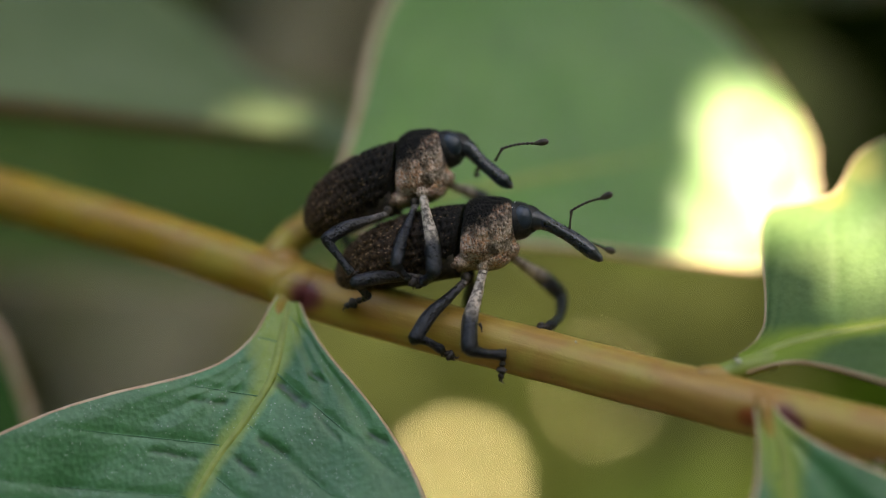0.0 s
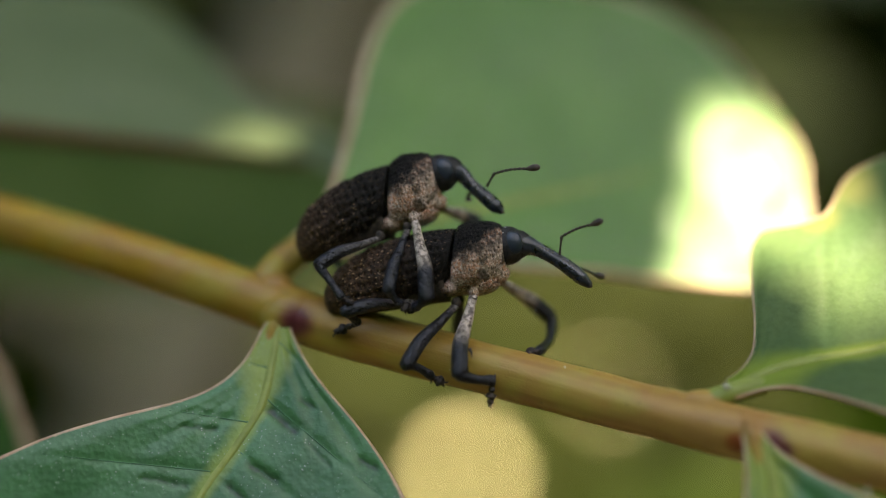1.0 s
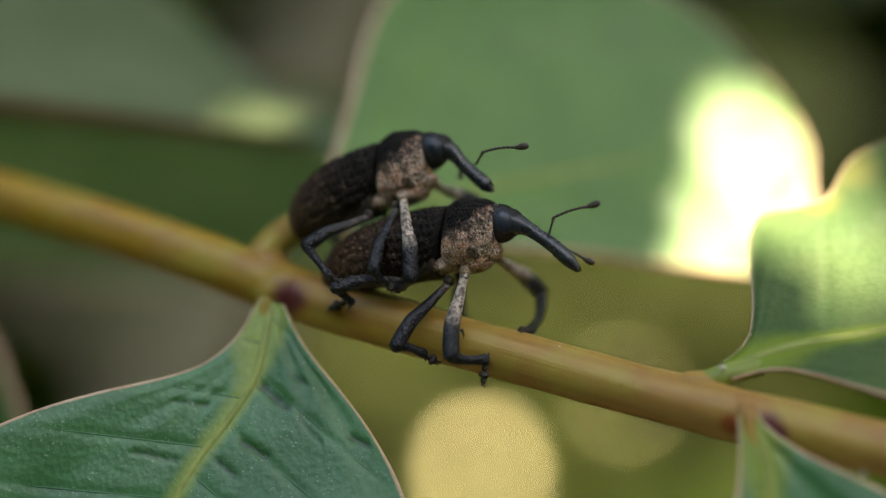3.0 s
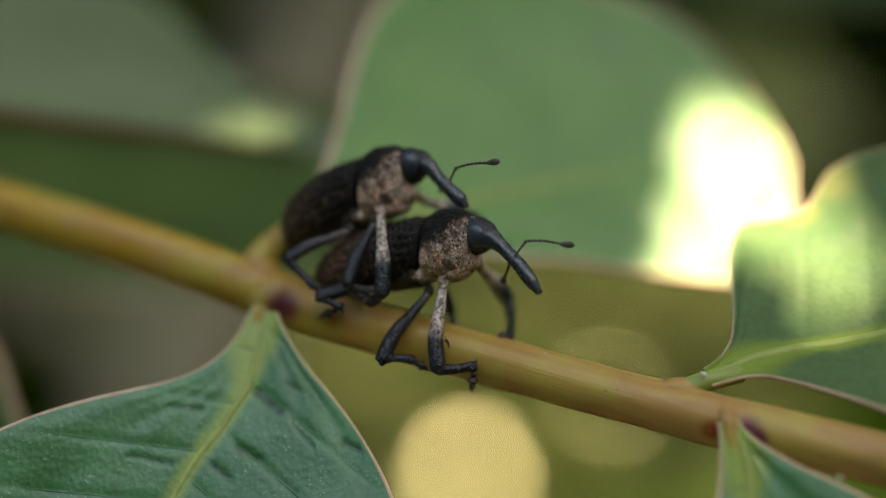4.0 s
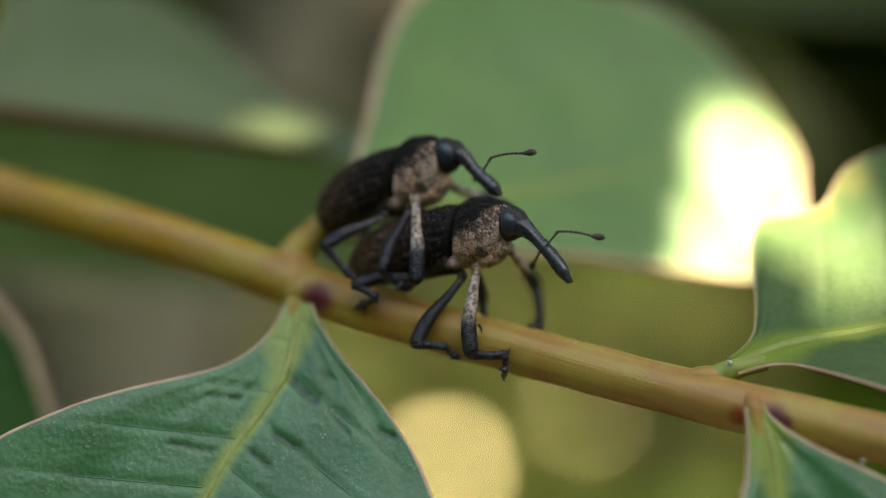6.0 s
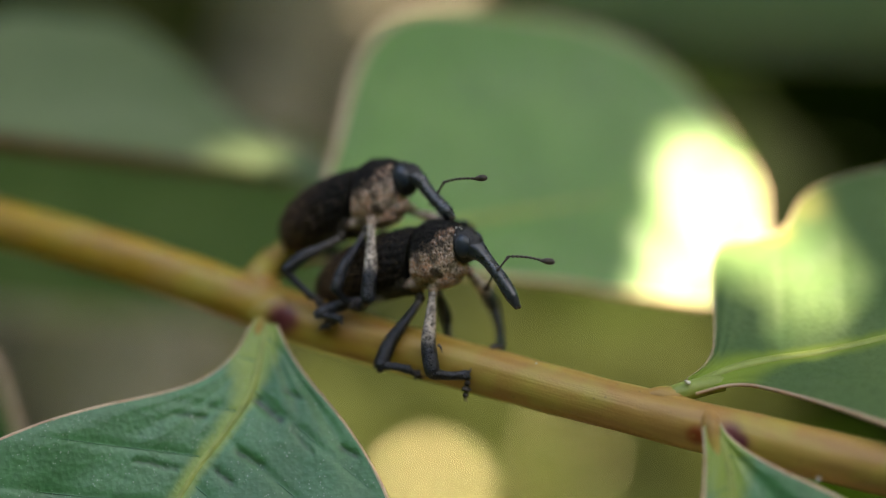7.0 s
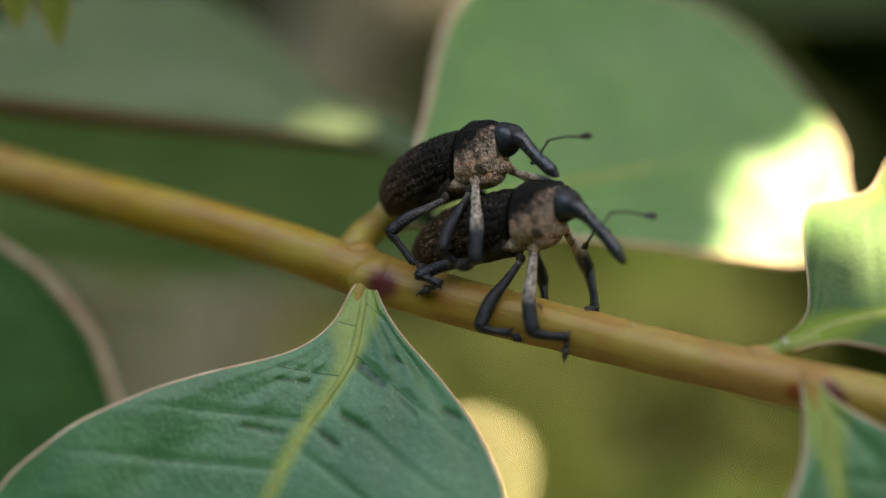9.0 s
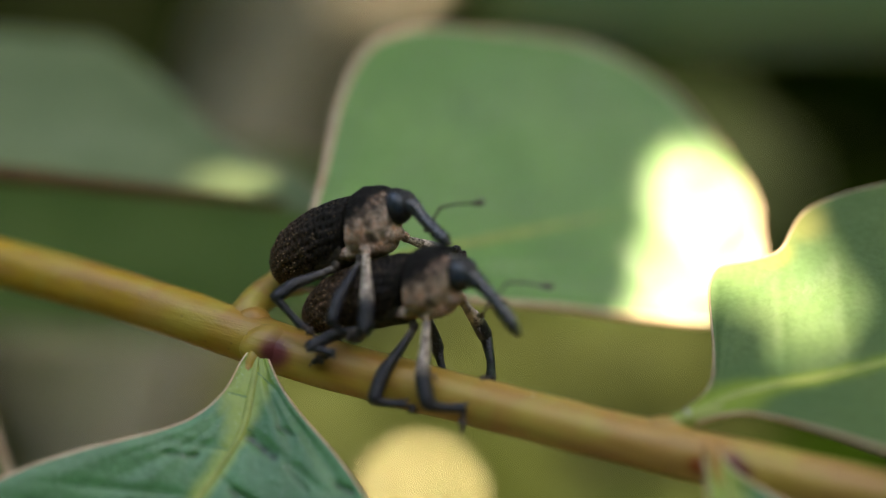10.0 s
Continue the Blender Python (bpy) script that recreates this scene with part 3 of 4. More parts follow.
leaf("leaf", "broad green leaf hanging from the stem, folded along its midrib", (17.75, -7.55, -8.7), (0.15, -0.25, -0.95), (0.1, -1, 0.3),
     [(0, 0.35), (0.014, 0.5), (0.038, 1.15), (0.06, 1.9), (0.09, 3.1), (0.118, 4.5), (0.14, 5.7), (0.2, 8.5), (0.3, 11.5), (0.45, 13.5), (0.6, 13.5), (0.8, 11), (0.95, 5), (1, 0.3)],
     [(0, 0.45), (0.011, 0.5), (0.043, 0.6), (0.09, 0.9), (0.143, 1.4), (0.25, 3.8), (0.36, 7.5), (0.48, 11), (0.6, 12.5), (0.8, 10), (0.95, 5), (1, 0.3)],
     34, FRONT_GREEN, [(17.75, -6.4, -8.5), (17.75, -7.1, -8.6)], 0.14, 0.04, 0.2, 80, margin=0.2, fine=True, rib=0.42, stalk_r=0.6, stalkmat=STEM, bow=((0, 0), (0.05, 0.6), (0.1, 0.55), (0.2, 0.3), (0.4, 0), (1, 0)))
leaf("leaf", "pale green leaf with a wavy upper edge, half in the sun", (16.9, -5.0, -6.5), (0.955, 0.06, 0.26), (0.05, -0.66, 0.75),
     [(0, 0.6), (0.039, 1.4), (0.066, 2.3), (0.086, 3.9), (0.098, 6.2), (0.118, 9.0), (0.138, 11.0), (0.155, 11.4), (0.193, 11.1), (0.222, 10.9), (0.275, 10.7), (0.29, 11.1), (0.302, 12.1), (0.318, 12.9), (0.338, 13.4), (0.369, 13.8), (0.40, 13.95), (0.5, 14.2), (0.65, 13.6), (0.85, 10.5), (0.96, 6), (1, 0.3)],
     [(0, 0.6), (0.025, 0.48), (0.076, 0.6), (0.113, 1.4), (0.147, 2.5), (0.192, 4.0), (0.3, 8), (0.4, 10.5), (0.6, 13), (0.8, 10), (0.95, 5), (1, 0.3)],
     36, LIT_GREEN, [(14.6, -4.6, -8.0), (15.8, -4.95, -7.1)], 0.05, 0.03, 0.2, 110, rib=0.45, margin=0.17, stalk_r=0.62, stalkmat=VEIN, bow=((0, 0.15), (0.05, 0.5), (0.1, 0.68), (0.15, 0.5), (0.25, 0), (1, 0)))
leaf("leaf", "large rounded green leaf rising behind the stem, its end sunlit", (-8.3, 4.6, 1.7), (0.93, 0.5, 0.19), (0.15, -1, 0.52),
     [(0, 0.5), (0.083, 2.7), (0.115, 4.4), (0.16, 6.8), (0.20, 9.1), (0.225, 10.8), (0.27, 13.2), (0.32, 15.4), (0.38, 16.9), (0.46, 17.2), (0.55, 16.7), (0.66, 15.7), (0.776, 14.0), (0.85, 12.4), (0.891, 11.1), (0.93, 9.4), (0.96, 7.4), (0.98, 4.8), (0.993, 2.0), (1, 0.3)],
     [(0, 0.5), (0.11, 1.6), (0.35, 4.5), (0.47, 5.95), (0.614, 7.85), (0.757, 9.9), (0.86, 9.8), (0.92, 7.6), (0.956, 4.9), (0.983, 1.4), (1, 0.3)],
     38.5, BACK_GREEN, [(-10.3, 3.2, -1.4), (-9.7, 3.5, 0.1)], 0.06, 0.0, 0.2, 80, margin=0.26, veins=8, stalk_r=1.05)
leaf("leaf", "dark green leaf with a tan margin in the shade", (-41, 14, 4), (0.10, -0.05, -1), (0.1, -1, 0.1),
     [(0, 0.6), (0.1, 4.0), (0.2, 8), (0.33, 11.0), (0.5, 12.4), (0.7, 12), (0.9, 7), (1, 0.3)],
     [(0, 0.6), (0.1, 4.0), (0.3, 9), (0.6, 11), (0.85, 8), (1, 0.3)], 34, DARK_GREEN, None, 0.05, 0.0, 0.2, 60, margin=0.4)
leaf("leaf", "out-of-focus green leaf with a brown underside rib and a sunlit tip", (-46, 18, 11.2), (0.994, 0.0, -0.107), (0.0, -0.66, 0.75),
     [(0, 0.5), (0.1, 10), (0.3, 21), (0.5, 21), (0.6, 17.5), (0.69, 13), (0.77, 8.6), (0.84, 6.6), (0.9, 5.3), (0.96, 3.2), (1, 0.4)],
     [(0, 0.2), (0.5, 0.25), (1, 0.2)], 41.5, WAXY_GREEN, None, -0.1, 0.0, 0.2, 60, margin=0.0, rib=0.95, ribmat=RIB_BROWN)
leaf("leaf", "dark green shaded leaf, out of focus", (-68, 58, 8.5), (0.98, 0.02, -0.06), (0.0, -1, 0.03),
     [(0, 0.6), (0.1, 5), (0.3, 8.5), (0.6, 9.5), (0.85, 9.5), (0.95, 7.5), (0.99, 3), (1, 0.4)], [(0, 0.6), (0.1, 5), (0.3, 8.5), (0.6, 9), (0.85, 8), (0.95, 6), (0.99, 3), (1, 0.4)], 65, SOFT_GREEN, None, 0.05, 0.0, 0.2, 50, margin=0.25, rib=0.4)
leaf("leaf", "olive green leaf high up, far out of focus", (8, 112, 37), (0.998, 0.0, -0.03), (0.0, -1, 0.3),
     [(0, 0.6), (0.2, 7), (0.6, 9), (0.9, 4), (1, 0.4)], [(0, 0.6), (0.15, 3.5), (0.5, 5.2), (0.85, 3.5), (1, 0.4)], 62, LIT_GREEN, None, 0.05, 0.0, 0.2, 30, margin=0.2, rib=0.4)
for x, z, size in ((-31.4, 19.9, 6.2), (-34.0, 19.6, 4.8)):
    leaf("leaf", "small young yellow-green leaf hanging down", (x, 10, z), (0.12, 0.0, -1), (0.2, -1, 0.2),
         [(0, 0.2), (0.3, 1.2), (0.6, 1.1), (0.85, 0.5), (1, 0.05)], [(0, 0.2), (0.3, 1.1), (0.6, 1.0), (0.85, 0.5), (1, 0.05)], size, YOUNG_GREEN, None, 0.1, 0.0, 0.1, 24, margin=0.08, rib=0.15, thick=0.15)

# ---- the weevils ----
def body_ring(top, low, width, angles, power=2.15):
    """Points of a cross-section that leans from its low point to its top point, both (x, z) in the plane of the body."""
    out = []
    e = 2 / power
    for g in angles:
        cy, cz = math.cos(g), math.sin(g)
        y, w = width * math.copysign(abs(cy) ** e, cy), math.copysign(abs(cz) ** e, cz)
        out.append(Vector(((top[0] + low[0]) / 2 + w * (top[0] - low[0]) / 2, y, (top[1] + low[1]) / 2 + w * (top[1] - low[1]) / 2)))
    return out


def dotted(row, col):
    """How deep a place lies in a pit, for pits set in staggered rows."""
    col += 0.5 * (round(row) % 2)
    fr, fc = row - round(row), col - round(col)
    return math.exp(-(1.1 * fr * fr + fc * fc) / 0.065)


def weevil(label, case_len, snout_line, slope):
    """A snout beetle, its nose along x and its back up z, with the joint between thorax and wing cases at the origin.
    slope: how far that joint leans forward towards the back."""
    ob = thing("weevil", label, "weevil", "pair of weevils")
    k = case_len / 6.2
    # wing cases: rows of (share of the length, top z, top's lag, low z, half-width)
    share = [0, 0.07, 0.2, 0.42, 0.6, 0.75, 0.87, 0.95, 0.985, 1.0]
    top_z = [2.02, 2.14, 2.24, 2.2, 1.95, 1.55, 1.0, 0.4, -0.05, -0.45]
    low_z = [-1.35, -1.65, -1.85, -1.9, -1.88, -1.8, -1.7, -1.56, -1.3, -0.8]
    wide = [1.72, 1.95, 2.12, 2.15, 2.04, 1.8, 1.4, 0.95, 0.55, 0.1]
    rows = np.linspace(0, 1, 118)
    for sgn in (-1, 1):
        rings = []
        for s in rows:
            zt, zl, w = (np.interp(s, share, q) for q in (top_z, low_z, wide))
            lag = (1 - s) ** 1.4
            top = (-0.05 - s * case_len + slope * zt * lag, zt)
            low = (-0.05 - s * case_len * (1.0 - 0.03 * math.sin(math.pi * s)) + slope * zl * lag, zl)
            ring = []
            mid = Vector(((top[0] + low[0]) / 2, 0, (top[1] + low[1]) / 2))
            fade = min(1.0, 5 * (1 - s)) * min(1.0, 0.35 + 7 * s)
            for j, p in enumerate(body_ring(top, low, w, np.radians(np.linspace(-84, 90, 74)))):
                row, col = (73 - j) / 73 * 11.0, s * case_len / 0.36
                dent = -0.20 * dotted(row + 0.45 * noise.noise(Vector((col * 0.35, row * 0.35, 7.0))), col + 0.4 * noise.noise(Vector((col * 0.35, row * 0.5, 17.0)))) + 0.12 * noise.noise(Vector((col * 0.75, row * 0.75, 3.0 * sgn)))
                if j > 71:
                    dent = -0.10
                p = mid + (p - mid) * (1 + fade * dent / 2.0)
                ring.append((p.x, sgn * p.y, p.z))
            rings.append(ring)
        part("wing_case", (*loft(rings), SHELL), ob, "dark brown pitted wing case with bronze scales")
    # abdomen below them, in rings
    rings = []
    for s in np.linspace(0, 1, 40):
        low = np.interp(s, [0, 0.2, 0.5, 0.8, 0.93, 1], [-2.15, -2.1, -2.0, -1.8, -1.5, -0.9])
        w = np.interp(s, [0, 0.1, 0.5, 0.8, 0.95, 1], [1.5, 1.6, 1.6, 1.3, 0.7, 0.2])
        nick = 0.05 * abs(math.sin(11 * s))
        rings.append(body_ring((-0.4 - 0.95 * s * (case_len - 0.4), 0.6 - 0.9 * s), (-0.55 - 0.95 * s * (case_len - 0.5), low + nick), w - nick, np.linspace(0, 2 * math.pi, 40, endpoint=False)))
    part("abdomen", (*loft(rings), BELLY), ob, "dark scaly underside")
    # thorax: its hind edge leans with the joint, its front narrows to the head
    rings = []
    for s in np.linspace(0, 1, 92):
        tx = np.interp(s, [0, 1], [0.02 + slope * 2.0, 3.42])
        tz = np.interp(s, [0, 0.05, 0.3, 0.6, 0.8, 0.95, 1], [1.9, 2.1, 2.28, 2.16, 1.96, 1.70, 1.45])
        lx = np.interp(s, [0, 1], [-0.9 * slope, 3.12])
        lz = np.interp(s, [0, 0.06, 0.35, 0.65, 0.85, 0.96, 1], [-1.55, -1.85, -2.0, -1.85, -1.42, -0.95, -0.7])
        w = np.interp(s, [0, 0.06, 0.35, 0.7, 0.9, 0.97, 1], [1.55, 1.88, 2.08, 1.8, 1.38, 1.22, 0.95])
        mid = Vector(((tx + lx) / 2, 0, (tz + lz) / 2))
        ring = []
        for j, p in enumerate(body_ring((tx, tz), (lx, lz), w, np.linspace(0, 2 * math.pi, 128, endpoint=False), 2.05)):
            row, col = j / 128 * 44, s * 3.1 / 0.24
            grain = 0.75 * dotted(row, col) + 0.8 * max(0.0, noise.noise(Vector((row * 0.8, col * 0.22, 5))))
            fold = 0.05 * noise.noise(Vector((row * 0.12, col * 0.12, 9))) + 0.05 * noise.noise(Vector((row * 0.3, col * 0.2, 19)))
            p = mid + (p - mid) * (1 - 0.075 * grain * min(1.0, 8 * s) + fold)
            ring.append(tuple(p))
        rings.append(ring)
    part("thorax", (*loft(rings), COLLAR), ob, "thorax black above with pinkish-beige scaly flanks")
    # breast plates that carry the legs
    part("breast", (*joined(ball((1.5, 0, -1.42), 1.2, 1.3, 0.72, 18, 26), ball((-0.35, 0, -1.3), 1.25, 1.5, 0.58, 18, 26), ball((2.5, 0, -1.1), 0.75, 0.9, 0.55, 14, 20)), COLLAR), ob, "scaly breast plates")
    # head, eyes, snout
    pivot = Vector((3.0, 0, 0.35))
    head = part("head", (*joined(ball((0.42, 0, 0.07), 1.12, 1.02, 1.14, 20, 28), ball((0.95, 0, 0.03), 0.95, 0.74, 0.86, 16, 24)), HEAD), ob, "round dull black head", Matrix.Translation(pivot * MM))
    for sgn in (-1, 1):
        part("eye", (*ball((0.82, 0.56 * sgn, 0.14), 0.60, 0.48, 0.74, 18, 26), EYE), head, "oval bluish-black eye")
    line = [Vector((3.9, 0, 0.42)) - pivot] + [Vector((x, 0, z)) - pivot for x, z in snout_line]
    part("snout", (*tube([tuple(p) for p in line], [0.78, 0.74, 0.60, 0.48, 0.41, 0.385, 0.39, 0.41, 0.43, 0.41, 0.20], 22, 80, 1.0, 0.05), SNOUT), head, "long curved glossy black snout")
    root = line[2].lerp(line[3], 0.45)
    jaws = [tube([tuple(line[-1] + Vector((-0.05, 0.13 * sgn, 0.05))), tuple(line[-1] + (line[-1] - line[-2]).normalized() * 0.12 + Vector((0, 0.1 * sgn, 0)))], [0.16, 0.14, 0.04], 8, 8) for sgn in (-1, 1)]
    part("jaws", (*joined(*jaws), ANTENNA), head, "blunt brown jaws at the snout's end")
    return ob, head, root


def feeler(head, root, elbow, club, sgn):
    """An elbowed antenna: thin scape, beaded funicle and a club. Points are in the head's space."""
    root, elbow, club = (Vector(v) for v in (root, elbow, club))
    pieces = [tube([(0, 0, 0), tuple((elbow - root) * 0.5 + Vector((0, 0.06 * sgn, 0))), tuple(elbow - root)], [0.09, 0.06, 0.065, 0.11], 8, 16)]
    a, b = elbow - root, club - root
    d = (b - a)
    pieces.append(tube([tuple(a + d * (0.70 * i / 5) + Vector((0, 0, 0.10 * math.sin(3.0 * i / 5)))) for i in range(6)], [0.10, 0.055] + [0.098, 0.052] * 6 + [0.10, 0.06], 8, 60))
    c = a + d * 0.68
    pieces.append(tube([tuple(c), tuple(c + (b - c) * 0.4), tuple(c + (b - c) * 0.8), tuple(b)], [0.06, 0.14, 0.20, 0.20, 0.15, 0.04], 10, 18))
    v, f = joined(*pieces)
    return part("antenna", (v, f, ANTENNA), head, "elbowed antenna with a dark club", Matrix.Translation(root * MM))


def bone(p, q, pole):
    """The pose of a limb that runs from p to q along its x, with z towards the pole; in metres."""
    x = (q - p).normalized()
    z = pole - p
    z = (z - x * z.dot(x))
    z = z.normalized() if z.length > 1e-7 else x.orthogonal().normalized()
    y = z.cross(x)
    m = Matrix((x, y, z)).transposed().to_4x4()
    m.translation = p
    return m


def body_pose(x, y, z, yaw, tilt, roll):
    return Matrix.Translation(Vector((x, y, z)) * MM) @ Euler((0, 0, radians(yaw))).to_matrix().to_4x4() @ Euler((0, radians(-tilt), 0)).to_matrix().to_4x4() @ Euler((radians(roll), 0, 0)).to_matrix().to_4x4()


# seconds, place in millimetres, yaw, nose-up tilt, roll, then the head's own yaw and nod
UPPER = [
    (0.0, -2.71, 0.60, 4.22, -10.0, 22.0, 0.0, -0.0, -0.0),
    (0.5, -2.63, 0.60, 4.22, -9.7, 22.1, 0.2, -0.5, -0.6),
    (1.0, -2.55, 0.59, 4.30, -9.4, 21.7, 0.3, -0.7, -0.7),
    (1.5, -2.57, 0.60, 4.33, -9.9, 21.7, 0.6, -1.2, -1.1),
    (2.0, -2.47, 0.59, 4.23, -9.3, 21.7, 1.1, -1.4, -1.1),
    (2.5, -2.58, 0.59, 4.29, -10.2, 22.1, 1.6, -1.8, -0.9),
    (4.0, -3.19, 0.70, 4.09, -26.1, 20.2, 5.9, -6.5, 0.3),
    (4.5, -3.09, 0.72, 4.13, -26.7, 20.2, 6.4, -7.1, 0.5),
    (5.0, -3.02, 0.70, 4.25, -26.1, 20.6, 6.5, -7.2, 0.8),
    (6.5, -3.12, 0.61, 4.63, -27.7, 16.8, 6.9, -9.0, 2.7),
    (7.0, -3.40, 0.60, 4.64, -30.1, 16.4, 6.9, -9.6, 2.4),
    (7.5, -3.10, 0.58, 4.77, -29.0, 16.8, 6.7, -9.4, 2.6),
    (8.0, -3.12, 0.56, 4.78, -28.7, 17.0, 6.5, -9.2, 2.6),
    (8.5, -3.04, 0.55, 4.92, -29.3, 17.7, 6.1, -9.1, 2.5),
    (9.0, -3.05, 0.54, 4.92, -28.1, 17.4, 6.0, -8.9, 2.7),
    (9.5, -3.24, 0.55, 4.79, -28.5, 17.6, 5.9, -9.3, 2.6),
    (10.0, -3.23, 0.55, 4.73, -28.5, 17.4, 5.8, -9.4, 2.5)
]
LOWER = [
    (0.0, 1.13, -0.70, 0.53, -10.0, 12.0, 0.0, -0.0, -0.0),
    (0.5, 1.14, -0.74, 0.54, -8.8, 11.8, 0.1, -0.5, -0.3),
    (1.0, 1.16, -0.81, 0.58, -7.8, 11.5, 0.2, -1.1, -0.4),
    (1.5, 1.16, -0.89, 0.63, -7.2, 11.4, 0.3, -1.6, -0.9),
    (2.0, 1.21, -1.00, 0.53, -6.7, 11.8, 0.5, -2.1, -1.3),
    (2.5, 1.22, -1.06, 0.57, -9.5, 12.1, 1.4, -3.6, -1.1),
    (4.0, 0.64, -1.34, 0.58, -25.6, 11.1, 6.7, -16.0, -9.9),
    (4.5, 0.67, -1.38, 0.64, -25.8, 11.2, 7.7, -16.6, -9.3),
    (5.0, 0.67, -1.41, 0.74, -25.2, 11.7, 8.3, -16.3, -9.8),
    (6.5, 0.56, -1.38, 0.99, -28.7, 11.0, 10.7, -14.4, -15.8),
    (7.0, 0.37, -1.37, 0.96, -31.8, 11.3, 10.8, -14.8, -17.9),
    (7.5, 0.50, -1.40, 1.09, -30.2, 10.7, 11.1, -13.2, -18.2),
    (8.0, 0.50, -1.41, 1.06, -30.5, 11.7, 10.9, -12.0, -18.9),
    (8.5, 0.46, -1.42, 1.09, -30.4, 12.7, 11.0, -11.2, -18.9),
    (9.0, 0.45, -1.41, 1.15, -30.0, 12.6, 11.2, -10.9, -17.0),
    (9.5, 0.38, -1.39, 1.10, -31.1, 11.7, 11.5, -11.3, -15.8),
    (10.0, 0.33, -1.39, 1.18, -29.1, 9.8, 11.7, -12.0, -15.1)
]


def pose_at(rows, t):
    """The body pose at t seconds, between two rows if need be."""
    ts = [r[0] for r in rows]
    return body_pose(*(np.interp(t, ts, [r[k] for r in rows]) for k in range(1, 7)))


def leg(ob, start, kind, hip, knee, ankle, toe, thick, bend):
    """One leg: a hip joint that carries femur, tibia and tarsus. The four points are in world millimetres at the clip's start."""
    back = start.inverted()
    hip, knee, ankle, toe = (Vector(p) * MM for p in (hip, knee, ankle, toe))
    lf, lt = (knee - hip).length / MM, (ankle - knee).length / MM
    root = part("leg", (*ball(tuple((back @ hip) / MM + Vector((0, 0, 0.12))), 0.30 * thick, 0.30 * thick, 0.36 * thick, 10, 12), COLLAR if kind == "front" else BELLY), ob)
    pale, dark = {"front": (0.45, 0.75), "middle": (-0.3, 0.25), "hind": (-1.5, 0.9)}[kind]
    fm = mat_limb(kind + "_femur", lf, pale, dark)
    pieces = [tube([(0, 0, 0), (0.3 * lf, 0, 0.02 * lf), (0.65 * lf, 0, 0.05 * lf), (lf - 0.12, 0, 0.0), (lf + 0.06, 0, -0.05)], [0.22 * thick, 0.24 * thick, 0.30 * thick, 0.38 * thick, 0.43 * thick, 0.44 * thick, 0.38 * thick, 0.20 * thick], 16, 44, 1.0, 0.1)]
    if kind == "front":
        pieces.append(tube([(0.66 * lf, 0, -0.30 * thick), (0.70 * lf, 0, -0.46 * thick), (0.76 * lf, 0, -0.54 * thick)], [0.12, 0.07, 0.02], 7, 9))
    femur = part("femur", (*joined(*pieces), fm), root)
    tm = mat_limb(kind + "_tibia", lt, -0.9, -0.4)
    pieces = [tube([(-0.2 * thick, 0, -0.08), (0.12 * lt, 0, 0.75 * bend * lt), (0.45 * lt, 0, 1.25 * bend * lt), (0.8 * lt, 0, 0.6 * bend * lt), (lt, 0, 0)], [0.30 * thick, 0.36 * thick, 0.31 * thick, 0.26 * thick, 0.24 * thick, 0.25 * thick, 0.30 * thick, 0.26 * thick], 14, 36, 1.0, 0.12),
              tube([(lt - 0.12, 0, -0.1), (lt + 0.10, 0, -0.26), (lt + 0.12, 0.0, -0.46)], [0.10, 0.065, 0.015], 7, 9)]
    tibia = part("tibia", (*joined(*pieces), tm), root)
    ln = (toe - ankle).length / MM
    pieces = [tube([(ln * i / 4, 0, 0), (ln * (i + 0.5) / 4, 0, 0.03), (ln * (i + 0.95) / 4, 0, 0)], [0.11, 0.18 + 0.10 * (i == 2), 0.21 + 0.16 * (i == 2), 0.13], 9, 9) for i in range(4)]
    for s in (-1, 1):
        pieces.append(ball((ln * 0.66, 0.15 * s, -0.02), 0.22, 0.16, 0.13, 8, 10))
        pieces.append(tube([(ln * 0.92, 0.05 * s, 0), (ln + 0.16, 0.16 * s, 0.03), (ln + 0.22, 0.22 * s, -0.16)], [0.07, 0.05, 0.012], 6, 8))
    tarsus = part("tarsus", (*joined(*pieces), FOOT), root, "clawed foot")
    return dict(root=root, femur=femur, tibia=tibia, tarsus=tarsus, hip=back @ hip, knee=back @ knee, ankle=ankle, toe=toe, lf=lf * MM, lt=lt * MM, reach=knee - hip)


def leg_rows(l, rows, anchor, swing=None):
    """Keys of a leg whose foot stays where it stands on its anchor (a function from seconds to a pose)."""
    out = ([], [], [])
    fixed = anchor(0.0).inverted()
    for row in rows:
        t = row[0]
        body = body_pose(*row[1:7])
        move = anchor(t) @ fixed
        hip, ankle, toe = body @ l["hip"], move @ l["ankle"], move @ l["toe"]
        pole = hip + Matrix.Rotation(radians(swing(t)), 3, "Z") @ l["reach"] if swing else body @ l["knee"]
        d = ankle - hip
        far = min(d.length, 0.998 * (l["lf"] + l["lt"]))
        far = max(far, abs(l["lf"] - l["lt"]) * 1.01)
        u = d.normalized()
        ankle = hip + u * far
        along = (l["lf"] ** 2 - l["lt"] ** 2 + far ** 2) / (2 * far)
        high = math.sqrt(max(0.0, l["lf"] ** 2 - along ** 2))
        w = pole - hip
        w = (w - u * w.dot(u)).normalized()
        knee = hip + u * along + w * high
        inv = body.inverted()
        for o, (p, q, r) in zip(out, ((hip, knee, knee + w), (knee, ankle, knee + w), (ankle, ankle + (toe - (move @ l["ankle"])), knee))):
            o.append((t, inv @ bone(p, q, r)))
    return out


